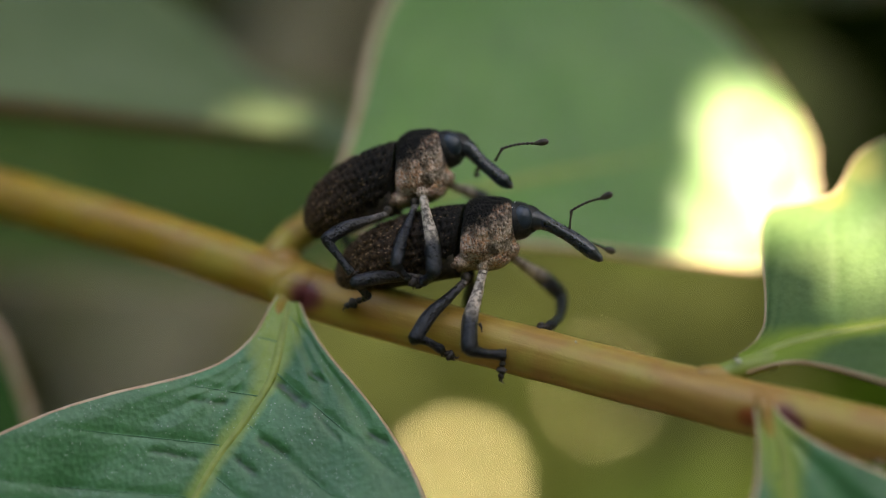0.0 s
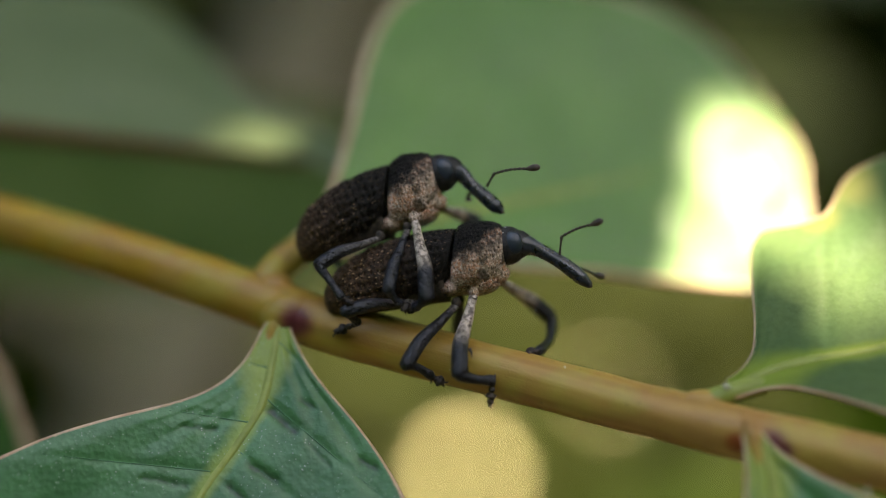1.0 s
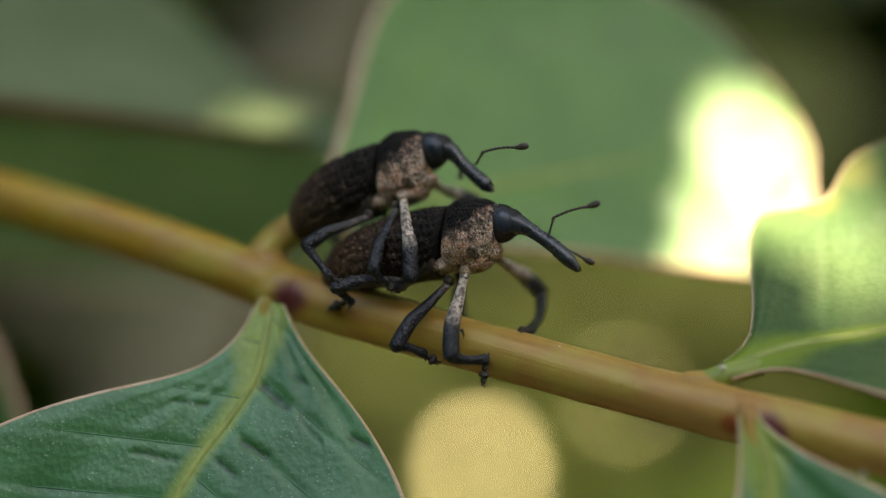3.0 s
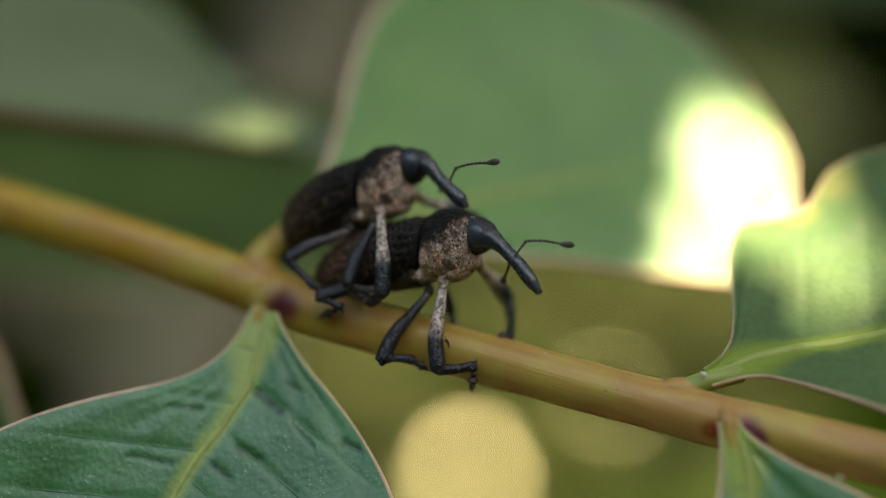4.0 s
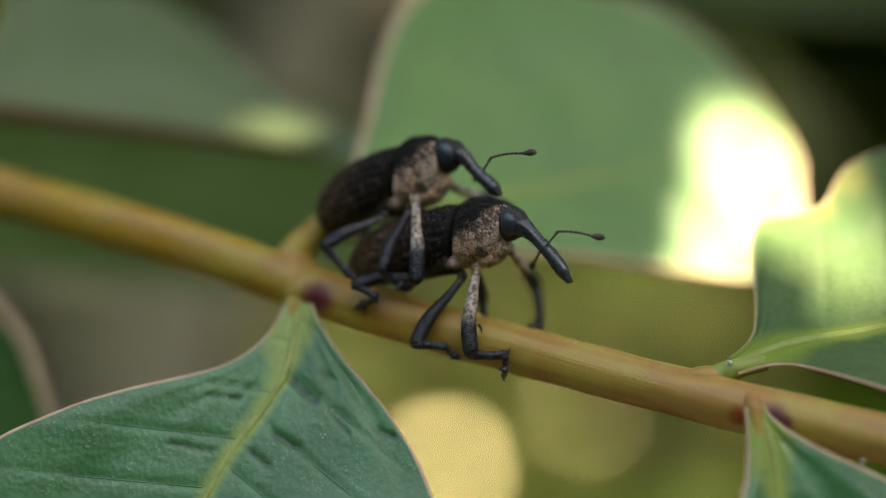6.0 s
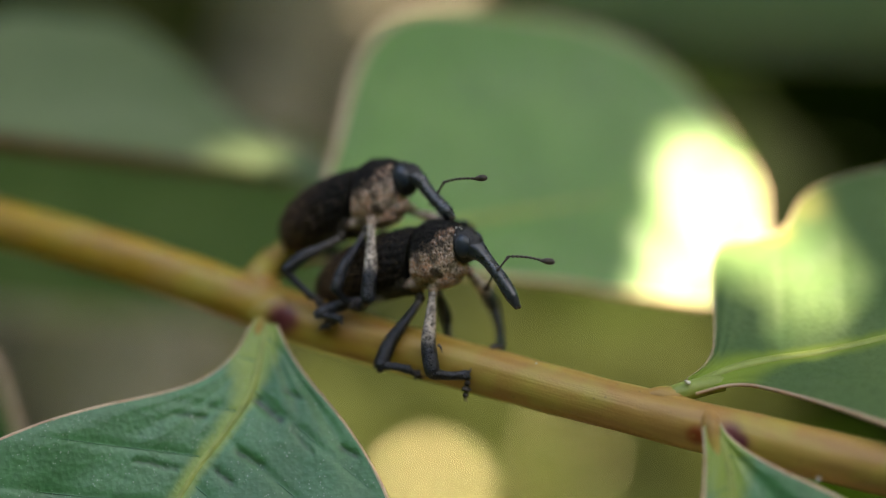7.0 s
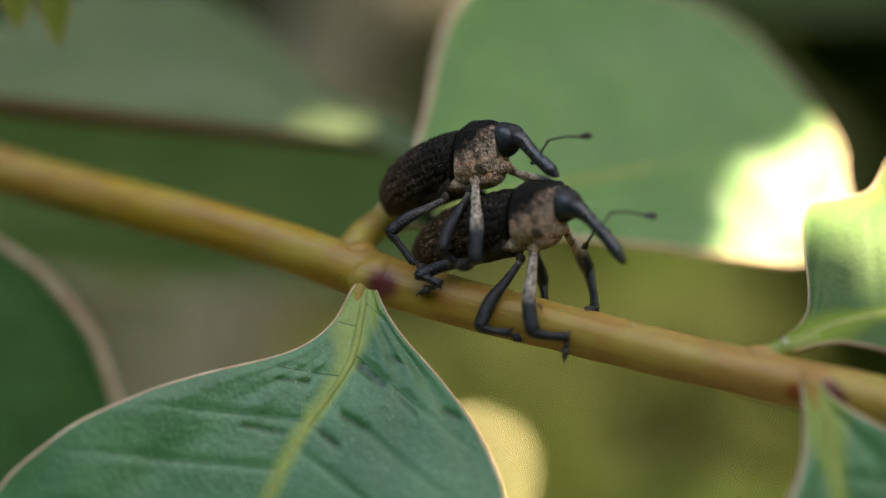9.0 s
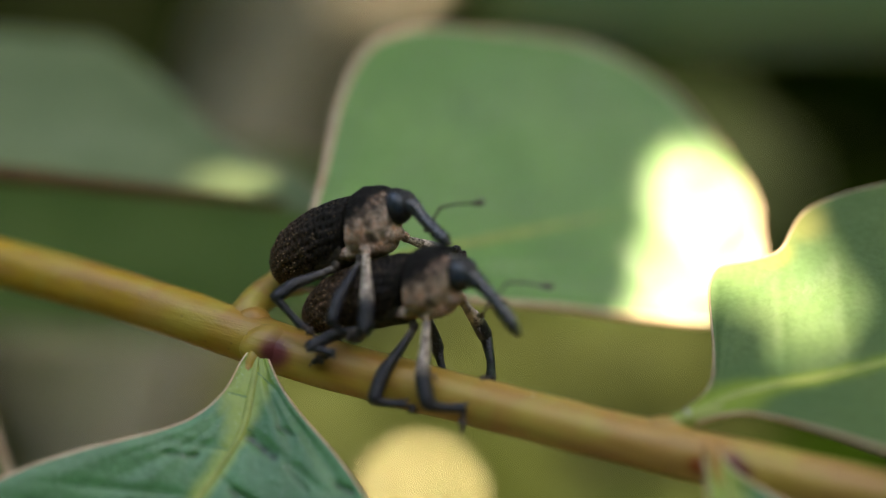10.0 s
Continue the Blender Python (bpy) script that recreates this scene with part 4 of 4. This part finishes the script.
UPPER_START, LOWER_START = pose_at(UPPER, 0.0), pose_at(LOWER, 0.0)
male, male_head, male_root = weevil("smaller dark brown weevil with beige flanks, riding on the other weevil", 6.2, ((4.55, -0.02), (4.98, -0.95), (5.58, -2.1), (6.1, -3.06)), 0.46)
female, female_head, female_root = weevil("larger dark brown weevil with beige flanks, clinging to the stem", 7.85, ((4.75, 0.10), (5.6, -0.52), (6.65, -1.5), (7.72, -2.82)), 0.34)
male.matrix_basis, female.matrix_basis = UPPER_START, LOWER_START
male_antennae = [feeler(male_head, (2.85, -0.3, -1.68), (3.55, -0.75, -1.22), (6.3, -1.6, -1.95), -1),
                 feeler(male_head, male_root + Vector((0, 0.28, 0)), male_root + Vector((-0.7, 0.5, 0.15)), male_root + Vector((-0.9, 0.8, -0.15)), 1)]
female_antennae = [feeler(female_head, (3.35, -0.3, -1.05), (3.70, -0.6, -0.05), (6.32, -1.6, 0.37), -1),
                   feeler(female_head, female_root + Vector((0.3, 0.28, -0.3)), female_root + Vector((0.5, 1.1, -0.5)), (5.5, 1.7, -2.85), 1)]
for x, y, z, r in ((0.15, -0.35, 1.18, 0.06), (0.32, -0.2, 1.17, 0.05), (0.55, -0.3, 1.12, 0.06), (0.72, -0.12, 1.08, 0.05), (0.95, -0.35, 0.92, 0.055), (1.15, -0.25, 0.80, 0.05), (0.4, -0.75, 0.85, 0.04)):
    part("dust_grain", (*ball((x, y, z), r, r, 0.8 * r, 6, 8), WAX), female_head, "pale grain of dust on the head")
# where the lens is focused: on the bodies, then on the heads, at last on the wing cases
focus = new("focus")
focus.empty_display_size = 0.002
cam.data.dof.focus_object = focus
FOCUS = [(0.0, -2.4), (1.5, -2.0), (2.5, -1.0), (2.7, -2.0), (3.8, -3.8), (4.5, -4.8), (5.0, -3.8), (6.5, -4.6), (7.0, -4.8), (8.0, -3.4), (8.5, -5.2), (9.0, -1.0), (9.5, -0.2), (10.0, 0.9)]
# seconds and where the club points from the root, in the head's space
UPPER_FEELER = [
    (0.0, 3.44, -1.36, -0.14),
    (0.5, 3.49, -1.23, -0.09),
    (1.0, 3.46, -1.31, -0.07),
    (1.5, 3.48, -1.24, -0.04),
    (2.0, 3.49, -1.22, -0.07),
    (2.5, 3.50, -1.20, -0.14),
    (4.0, 3.69, -0.25, -0.05),
    (4.5, 3.70, -0.10, -0.08),
    (5.0, 3.69, -0.27, -0.16),
    (6.5, 3.67, 0.42, -0.17),
    (7.0, 3.68, 0.28, -0.18),
    (7.5, 3.67, 0.43, -0.15),
    (8.0, 3.68, 0.30, -0.22),
    (8.5, 3.68, 0.24, -0.30),
    (9.0, 3.68, 0.27, -0.24),
    (9.5, 3.68, 0.26, -0.26),
    (10.0, 3.67, 0.39, -0.16)
]
LOWER_FEELER = [
    (0.0, 2.61, -1.10, 1.93),
    (0.5, 2.61, -1.11, 1.93),
    (1.0, 2.60, -1.07, 1.96),
    (1.5, 2.60, -1.04, 1.97),
    (2.0, 2.63, -1.09, 1.91),
    (2.5, 2.62, -0.29, 2.19),
    (4.0, 2.55, 2.10, 0.92),
    (4.5, 2.53, 2.12, 0.91),
    (5.0, 2.63, 2.02, 0.87),
    (6.5, 2.53, 2.15, 0.86),
    (7.0, 2.35, 2.28, 1.02),
    (7.5, 2.52, 2.10, 1.02),
    (8.0, 2.59, 2.00, 1.01),
    (8.5, 2.69, 1.89, 0.97),
    (9.0, 2.64, 1.89, 1.10),
    (9.5, 2.58, 2.01, 1.02),
    (10.0, 2.52, 2.06, 1.09)
]
FAR_FEELER = [(0.0, 1.9, 1.42, -0.55), (2.6, 1.9, 1.42, -0.55), (3.2, 0.6, 1.9, -0.8), (3.8, -1.4, 0.8, -0.5), (10.0, -1.4, 0.8, -0.5)]
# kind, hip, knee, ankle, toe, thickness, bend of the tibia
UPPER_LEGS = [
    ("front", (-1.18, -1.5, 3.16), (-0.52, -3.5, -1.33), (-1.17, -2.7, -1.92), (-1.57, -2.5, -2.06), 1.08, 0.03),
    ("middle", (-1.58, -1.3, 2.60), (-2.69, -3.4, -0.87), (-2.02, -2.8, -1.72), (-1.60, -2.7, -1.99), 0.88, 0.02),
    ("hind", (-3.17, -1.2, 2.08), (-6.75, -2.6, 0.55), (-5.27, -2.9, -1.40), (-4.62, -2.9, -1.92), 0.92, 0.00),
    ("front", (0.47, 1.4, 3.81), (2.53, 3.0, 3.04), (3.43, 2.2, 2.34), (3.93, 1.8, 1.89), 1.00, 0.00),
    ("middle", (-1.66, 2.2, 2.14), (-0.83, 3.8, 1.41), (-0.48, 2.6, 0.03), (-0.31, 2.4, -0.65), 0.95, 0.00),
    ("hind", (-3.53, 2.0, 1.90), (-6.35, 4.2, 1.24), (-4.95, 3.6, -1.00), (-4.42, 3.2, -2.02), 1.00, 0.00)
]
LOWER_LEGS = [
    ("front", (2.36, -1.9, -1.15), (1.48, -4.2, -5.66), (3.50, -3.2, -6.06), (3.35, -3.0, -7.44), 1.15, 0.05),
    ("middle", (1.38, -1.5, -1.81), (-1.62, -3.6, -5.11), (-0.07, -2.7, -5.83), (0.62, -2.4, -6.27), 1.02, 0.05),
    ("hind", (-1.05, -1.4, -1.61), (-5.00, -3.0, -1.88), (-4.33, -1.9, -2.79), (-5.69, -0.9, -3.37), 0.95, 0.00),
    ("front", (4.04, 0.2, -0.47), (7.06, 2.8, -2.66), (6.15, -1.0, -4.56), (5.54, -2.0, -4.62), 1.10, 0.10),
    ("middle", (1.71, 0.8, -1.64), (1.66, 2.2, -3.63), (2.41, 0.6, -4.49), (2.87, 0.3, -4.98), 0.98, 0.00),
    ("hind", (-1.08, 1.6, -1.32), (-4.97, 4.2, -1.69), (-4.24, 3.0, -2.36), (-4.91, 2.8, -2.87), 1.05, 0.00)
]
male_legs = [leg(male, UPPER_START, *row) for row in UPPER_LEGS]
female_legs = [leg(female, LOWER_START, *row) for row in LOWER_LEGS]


# ---- surroundings ----
gv = []
for i in range(61):
    for j in range(61):
        x, y = (i - 30) ** 3 / 27000 * 60000, (j - 30) ** 3 / 27000 * 60000
        gv.append((x, y + 200, -650 + 18 * noise.noise(Vector((x / 90, y / 90, 0))) + 40 * noise.noise(Vector((x / 900, y / 900, 1)))))
gf = [(i * 61 + j, (i + 1) * 61 + j, (i + 1) * 61 + j + 1, i * 61 + j + 1) for i in range(60) for j in range(60)]
tagged(new("ground", mesh_of("ground", gv, gf, SOIL)), "brown leaf litter in the shade under the shrub", "ground", kind="structure")


def simple_leaf(c, d, n, length, width, bow=0.15):
    """A small bent leaf blade for foliage that stays out of focus."""
    d = Vector(d).normalized()
    n = Vector(n)
    n = (n - d * n.dot(d)).normalized()
    s = n.cross(d)
    prof = [(0, 0.06), (0.12, 0.55), (0.3, 0.95), (0.5, 1.0), (0.72, 0.78), (0.9, 0.36), (1, 0.03)]
    v = []
    for u, w in prof:
        for k in (-1, -0.5, 0, 0.5, 1):
            v.append(Vector(c) + d * ((u - 0.5) * length) + s * (k * w * width / 2) + n * (bow * abs(k) * w * width / 2 - bow * (u - 0.5) ** 2 * length))
    f = [(i * 5 + j, i * 5 + j + 1, (i + 1) * 5 + j + 1, (i + 1) * 5 + j) for i in range(6) for j in range(4)]
    return v, f


def foliage(name, label, rng, count, box, size, material, keep, flat=0.5, stand=0.0):
    verts, faces = [], []
    for _ in range(count):
        c = [rng.uniform(a, b) for a, b in box]
        d = Vector((rng.gauss(0, 1), rng.gauss(0, 1), rng.gauss(0, 0.6)))
        n = Vector((rng.gauss(0, flat), rng.gauss(0, flat) - 0.3 - stand, 1))
        L = rng.uniform(*size)
        if not keep(Vector(c), L):
            continue
        v, f = simple_leaf(c, d, n, L, L * rng.uniform(0.55, 0.8))
        k = len(verts)
        verts += v
        faces += [tuple(i + k for i in q) for q in f]
    return tagged(new(name, mesh_of(name, verts, faces, material)), label, "foliage", kind="stuff")

# unseen leaves are added overhead to shape the sun, with gaps over lit patches
SUN_A = SUN.cross(Vector((0, 0, 1))).normalized()
SUN_B = SUN_A.cross(SUN).normalized()


def beam(p):
    """Where a point's ray to the sun crosses the plane across the light, in millimetres."""
    return Vector((Vector(p).dot(SUN_A), Vector(p).dot(SUN_B)))


def area(a, b, c, d, n=6, m=6):
    """Points spread over a four-cornered patch."""
    a, b, c, d = (Vector(p) for p in (a, b, c, d))
    return [a.lerp(b, i / (n - 1)).lerp(d.lerp(c, i / (n - 1)), j / (m - 1)) for i in range(n) for j in range(m)]


# points left in the sun, and points that the added leaves put in shade
BRIGHT = area((19.2, 21.4, 10.0), (22.4, 22.6, 9.8), (25.3, 20, 5), (18.0, 18, 6), 6, 6) + area((18.0, 18, 6), (25.3, 20, 5), (20.9, 14.3, -0.6), (16.8, 13.2, 0.3), 6, 5)
BRIGHT += area((20.8, 3, 2.2), (24.8, 4.3, 4.0), (26.0, -1.3, -2), (23.9, -2.9, -3.9), 6, 5)
SHADE = area((-40, 12, 7), (40, -12, -11), (40, -12, -16), (-40, 12, 2), 26, 4) + area((-11, 0, 9), (9, -3, 5), (9, -3, -8), (-11, 0, -4), 9, 7)
SHADE += area((-10, 1, -3), (-8, 1, -3), (8, -8, -24), (-30, -8, -24), 8, 8) + area((17, -8, -9), (20, -8, -9), (30, -12, -22), (10, -12, -22), 6, 6)
SHADE += area((-8, 5, 2), (-3, 8, 16), (10.5, 14, 17), (11.5, 14, 0.5), 10, 10) + area((10, 14, 16), (14.8, 16, 15), (15.2, 16, 5), (11.8, 14, 1), 5, 6) + area((17, -5, -6), (19, 4, 1.5), (20.5, 0, -2), (21, -4, -5.5), 4, 4)
SHADE += area((-46, 32, 25), (-17.5, 32, 20), (-17.5, 17, 8), (-46, 17, 10.5), 12, 9)
SHADE += area((28, 10, 7), (42, 10, 7), (42, -5, -6), (28.5, -2, -6), 7, 7)
SHADE += area((-45, 14, 4), (-28, 14, -2), (-24, 13, -22), (-45, 13, -22), 6, 6)
BACK_BRIGHT = area((-13.5, 20, 9.9), (-9.4, 20, 9.3), (-9.4, 20, 9.2), (-13.5, 20, 9.8), 12, 2)
LEAF_SHADE = area((-8.2, 6, 4), (-6.6, 12.5, 12.5), (-1, 18, 18.5), (2, 12, 8), 14, 14) + area((-6.8, 12.5, 12.5), (-4.0, 16.5, 17.8), (0, 18.5, 19), (0, 16, 14), 10, 10)
SHADE += area((0, 15, 21), (27, 25, 20), (25, 24, 15.0), (6, 18, 15), 18, 8)
SHADE += area((-9, 8, 20), (3, 15, 20), (3, 12, 11), (-8, 6, 9), 12, 12)
BACK_SHADE = area((-19.5, 30, 18), (-3.5, 26, 14), (-3.5, 17, 6.8), (-19.5, 17, 7), 30, 20)
TOP_SHADE = area((5, 112, 44), (75, 112, 42), (75, 112, 30), (5, 112, 31), 14, 5)
SHADE += area((-60, 58, 16), (-8, 58, 12), (-8, 58, -4), (-60, 58, 0), 9, 5)
FAR_GAPS = [(beam((3.4, 300, -43)), 9.0), (beam((32.5, 300, -29.6)), 6.0), (beam((-20, 430, -95)), 40.0), (beam((90, 400, -95)), 55.0), (beam((75, 425, 80)), 3.0), (beam((18, 8, 3)), 42.0)]
rng = random.Random(4)
verts, faces = [], []
for shade, bright, low, high, most, close, gap in ((SHADE, BRIGHT + BACK_BRIGHT, 430, 460, 10.0, 0.45, 1.0), (BACK_SHADE, BACK_BRIGHT, 430, 460, 5.0, 0.4, 0.8), (TOP_SHADE, BACK_BRIGHT, 60, 70, 9.0, 0.62, 0.8), (LEAF_SHADE, BRIGHT + BACK_BRIGHT, 62, 74, 4.0, 0.5, 0.3)):
    beams, covered = [beam(p) for p in bright], []
    for p in shade:
        q = beam(p)
        if any((q - c).length < close * r for c, r in covered):
            continue
        r = min(most, min((q - g).length for g in beams) - gap)
        if r < 0.6:
            continue
        covered.append((q, r))
        d = SUN_A * rng.uniform(-1, 1) + SUN_B * rng.uniform(-1, 1)
        v, f = simple_leaf(p + SUN * rng.uniform(low, high), d, SUN, 2.3 * r, 2.0 * r, 0.05)
        faces += [tuple(i + len(verts) for i in t) for t in f]
        verts += v
tagged(new("shade_leaves_overhead", mesh_of("shade_leaves_overhead", verts, faces, FAR_GREEN)), "unseen green leaves added overhead to shade all but the sunlit patches", "foliage", kind="stuff")
# unseen leaf layer, added to shade the background outside the gaps
foliage("shade_leaves_back", "unseen green leaves added overhead to darken the background", random.Random(8), 2600, ((-700, 900), (40, 560), (330, 480)), (60, 120), FAR_GREEN,
        lambda c, L: not any((beam(c) - g).length < w + 0.42 * L for g, w in FAR_GAPS), 0.3)
SUNNY = [beam(p) for p in BRIGHT + BACK_BRIGHT]
# unseen leaves added round the sun to keep sky haze off the back leaf
foliage("shade_leaves_sunward", "small unseen leaves added towards the sun to cut sky reflections", random.Random(15), 650, ((30, 350), (-360, -30), (370, 450)), (18, 42), FAR_GREEN,
        lambda c, L: not any((beam(c) - g).length < 0.5 * L + 2.5 for g in SUNNY) and not any((beam(c) - g).length < w + 0.45 * L for g, w in FAR_GAPS[:-1]), 0.3)
foliage("hedge_foliage", "out-of-focus leaves of the shrubs behind, coloured dark for shade", random.Random(5), 3000, ((-600, 600), (420, 620), (-650, 380)), (40, 80), SHADED_GREEN, lambda c, L: True, 0.8, 1.5)
foliage("olive_foliage", "sunlit olive leaves low in the shrub behind", random.Random(6), 160, ((-62, 26), (360, 420), (-190, -25)), (30, 55), OLIVE, lambda c, L: True, 0.8, 1.5)
foliage("olive_foliage", "olive leaves behind the stem, coloured dark for half-shade", random.Random(21), 62, ((14, 92), (400, 425), (-50, -2)), (24, 40), SHADED_OLIVE, lambda c, L: True, 0.8, 1.5)
foliage("lower_foliage", "sunlit green leaves low in the shrub behind", random.Random(12), 170, ((30, 165), (370, 420), (-200, -66)), (30, 55), SUNNY_GREEN, lambda c, L: True, 0.8, 1.5)
# unseen ring of leaves, added so that light comes mostly from above
foliage("shade_leaves_around", "unseen green leaves added all round to block the low sky", random.Random(7), 5200, ((-900, 900), (-900, 420), (-650, 260)), (50, 110), FAR_GREEN,
        lambda c, L: (c.x ** 2 + (c.y + 60) ** 2) > 400 ** 2 and not (c.y > 60 and abs(c.x) < 0.3 * (c.y + 118) + 60), 0.8, 0.0)
branch = thing("branch", "old grey-brown branch, out of focus behind the leaves", "branch")
part("wood", (*tube([(-300, 420, -660), (-160, 370, -260), (-65, 350, -34), (-29, 350, 58), (20, 360, 200), (60, 380, 420)], [26, 20, 15, 14, 13, 9], 16, 60, 1.0, 0.1), BARK), branch)
for way in ([(-65, 350, -34), (-100, 345, -5), (-150, 350, 30)], [(-29, 350, 58), (-5, 345, 75), (30, 350, 110)], [(-110, 360, -150), (-70, 350, -130), (-20, 360, -125)]):
    part("side_twig", (*tube(way, [6, 4, 2], 10, 24, 1.0, 0.1), BARK), branch)
# leaves added as reflectors, tilted to mirror the sun into the lens
glints = []
for x, y, z, size in ((3.4, 300.0, -45.5, 7.3), (32.5, 300.0, -29.6, 3.3)):
    n = SUN - Vector((x, y + 118, z)).normalized()
    v, f = simple_leaf((0, 0, 0), n.cross(Vector((0.3, 0, 1))), n, size, 0.85 * size, 0.02)
    ob = thing("leaf", "small glossy pale leaf added as stand-in for a blurred highlight", "leaf", "leaves of the shrub", at=(x, y, z))
    glints.append(ob)
    part("blade", (v, f, PALE_LEAF), ob)
    part("midrib", (*tube([v[5 * i + 2] + Vector((0, -0.1, 0.1)) for i in range(7)], [0.3, 0.25, 0.1], 6, 14), VEIN), ob)
# plain dark ring, added to block bright sky between the hedge leaves
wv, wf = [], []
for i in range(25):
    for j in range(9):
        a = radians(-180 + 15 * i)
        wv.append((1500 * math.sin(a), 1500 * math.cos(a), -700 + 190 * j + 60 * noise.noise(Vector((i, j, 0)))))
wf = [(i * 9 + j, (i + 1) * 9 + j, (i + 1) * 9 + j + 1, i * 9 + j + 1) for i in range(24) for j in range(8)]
tagged(new("backdrop", mesh_of("backdrop", wv, wf, BACKDROP_GREEN)), "dark green wall added all round to shut out the sky", "thicket", kind="structure")

# unseen leaves added to dim sunlit spots: seconds, millimetres from the sun's way
SWAY_AT = Vector((18.6, 18, 8.5)) + SUN * 260
SWAY = [(0.0, 24), (2.0, 22), (4.0, 24), (6.5, 23), (7.0, 15), (7.5, 5), (8.0, 4), (8.5, 1), (9.0, 4.5), (9.5, 5.5), (10.0, 9)]
FAR_SWAY_AT = Vector((32.5, 300, -29.6)) + SUN * 170
FAR_SWAY = [(0.0, 22), (5.0, 22), (6.5, 20), (7.5, 9), (8.0, 2), (9.0, 0), (10.0, 1)]
# height of the larger glint, fitted to its disc in view: seconds, millimetres
DISC_SHIFT = [(0.0, -2.0), (1.0, -1.0), (2.0, 5.0), (2.5, 1.2), (2.7, 0.8), (4.5, 0.0), (5.0, -2.5), (5.7, 2.0), (6.5, 7.0), (7.0, 7.5), (7.5, 5.0), (8.0, 5.5), (9.5, 5.0), (10.0, 5.0)]


def swinging_leaf(at, start, length, width):
    ob = thing("leaf", "unseen green leaf added overhead, swung across the sun for shade", "leaf", "leaves of the shrub", at=at + SUN_B * start)
    v, f = simple_leaf((0, 0, 0), SUN_A + 0.5 * SUN_B, SUN, length, width, 0.05)
    part("blade", (v, f, FAR_GREEN), ob)
    part("midrib", (*tube([v[5 * i + 2] - SUN * 0.1 for i in range(7)], [0.4, 0.3, 0.1], 6, 14), VEIN), ob)
    return ob


swaying = swinging_leaf(SWAY_AT, SWAY[0][1], 17, 10)
far_swaying = swinging_leaf(FAR_SWAY_AT, FAR_SWAY[0][1], 26, 18)


def motions():
    """All that moves: the two beetles, their heads and legs, and the added leaves."""
    reset = lambda t: Matrix.Translation((np.interp(t, [2.6, 3.8, 8.0, 10.0], [0, -0.65, -0.65, -1.0]) * MM, 0, np.interp(t, [2.6, 3.2, 3.8], [0, 0.5, 0.1]) * MM))
    turn = lambda t: np.interp(t, [2.6, 3.8, 10.0], [0, 22, 26])
    for rows, ob, head, legs, anchor in ((UPPER, male, male_head, male_legs, lambda t: pose_at(LOWER, t)), (LOWER, female, female_head, female_legs, lambda t: Matrix.Identity(4))):
        walk(ob, [(r[0], body_pose(*r[1:7])) for r in rows])
        walk(head, [(r[0], Matrix.Translation(Vector((3.0, 0, 0.35)) * MM) @ body_pose(0, 0, 0, r[7], r[8], 0)) for r in rows])
        for i, l in enumerate(legs):
            hold = (lambda t: pose_at(UPPER, t)) if ob is male and i < 2 else anchor
            for name, keys in zip(("femur", "tibia", "tarsus"), leg_rows(l, rows, reset if ob is female and i == 3 else hold, turn if ob is female and i == 3 else None)):
                walk(l[name], keys)
    walk(focus, [(t, Matrix.Translation((1.5 * MM, y * MM, 0.5 * MM))) for t, y in FOCUS])
    for ob, at, rows in ((swaying, SWAY_AT, SWAY), (far_swaying, FAR_SWAY_AT, FAR_SWAY)):
        walk(ob, [(t, Matrix.Translation((at + SUN_B * off) * MM)) for t, off in rows])
    home = glints[0].location.copy()
    walk(glints[0], [(t, Matrix.Translation(home + Vector((0, 0, up * MM)))) for t, up in DISC_SHIFT])
    for ob, rows in ((male_antennae[0], UPPER_FEELER), (female_antennae[0], LOWER_FEELER), (female_antennae[1], FAR_FEELER)):
        root, aim = Matrix.Translation(ob.location), Vector(rows[0][1:])
        walk(ob, [(r[0], root @ aim.rotation_difference(Vector(r[1:])).to_matrix().to_4x4()) for r in rows])


motions()
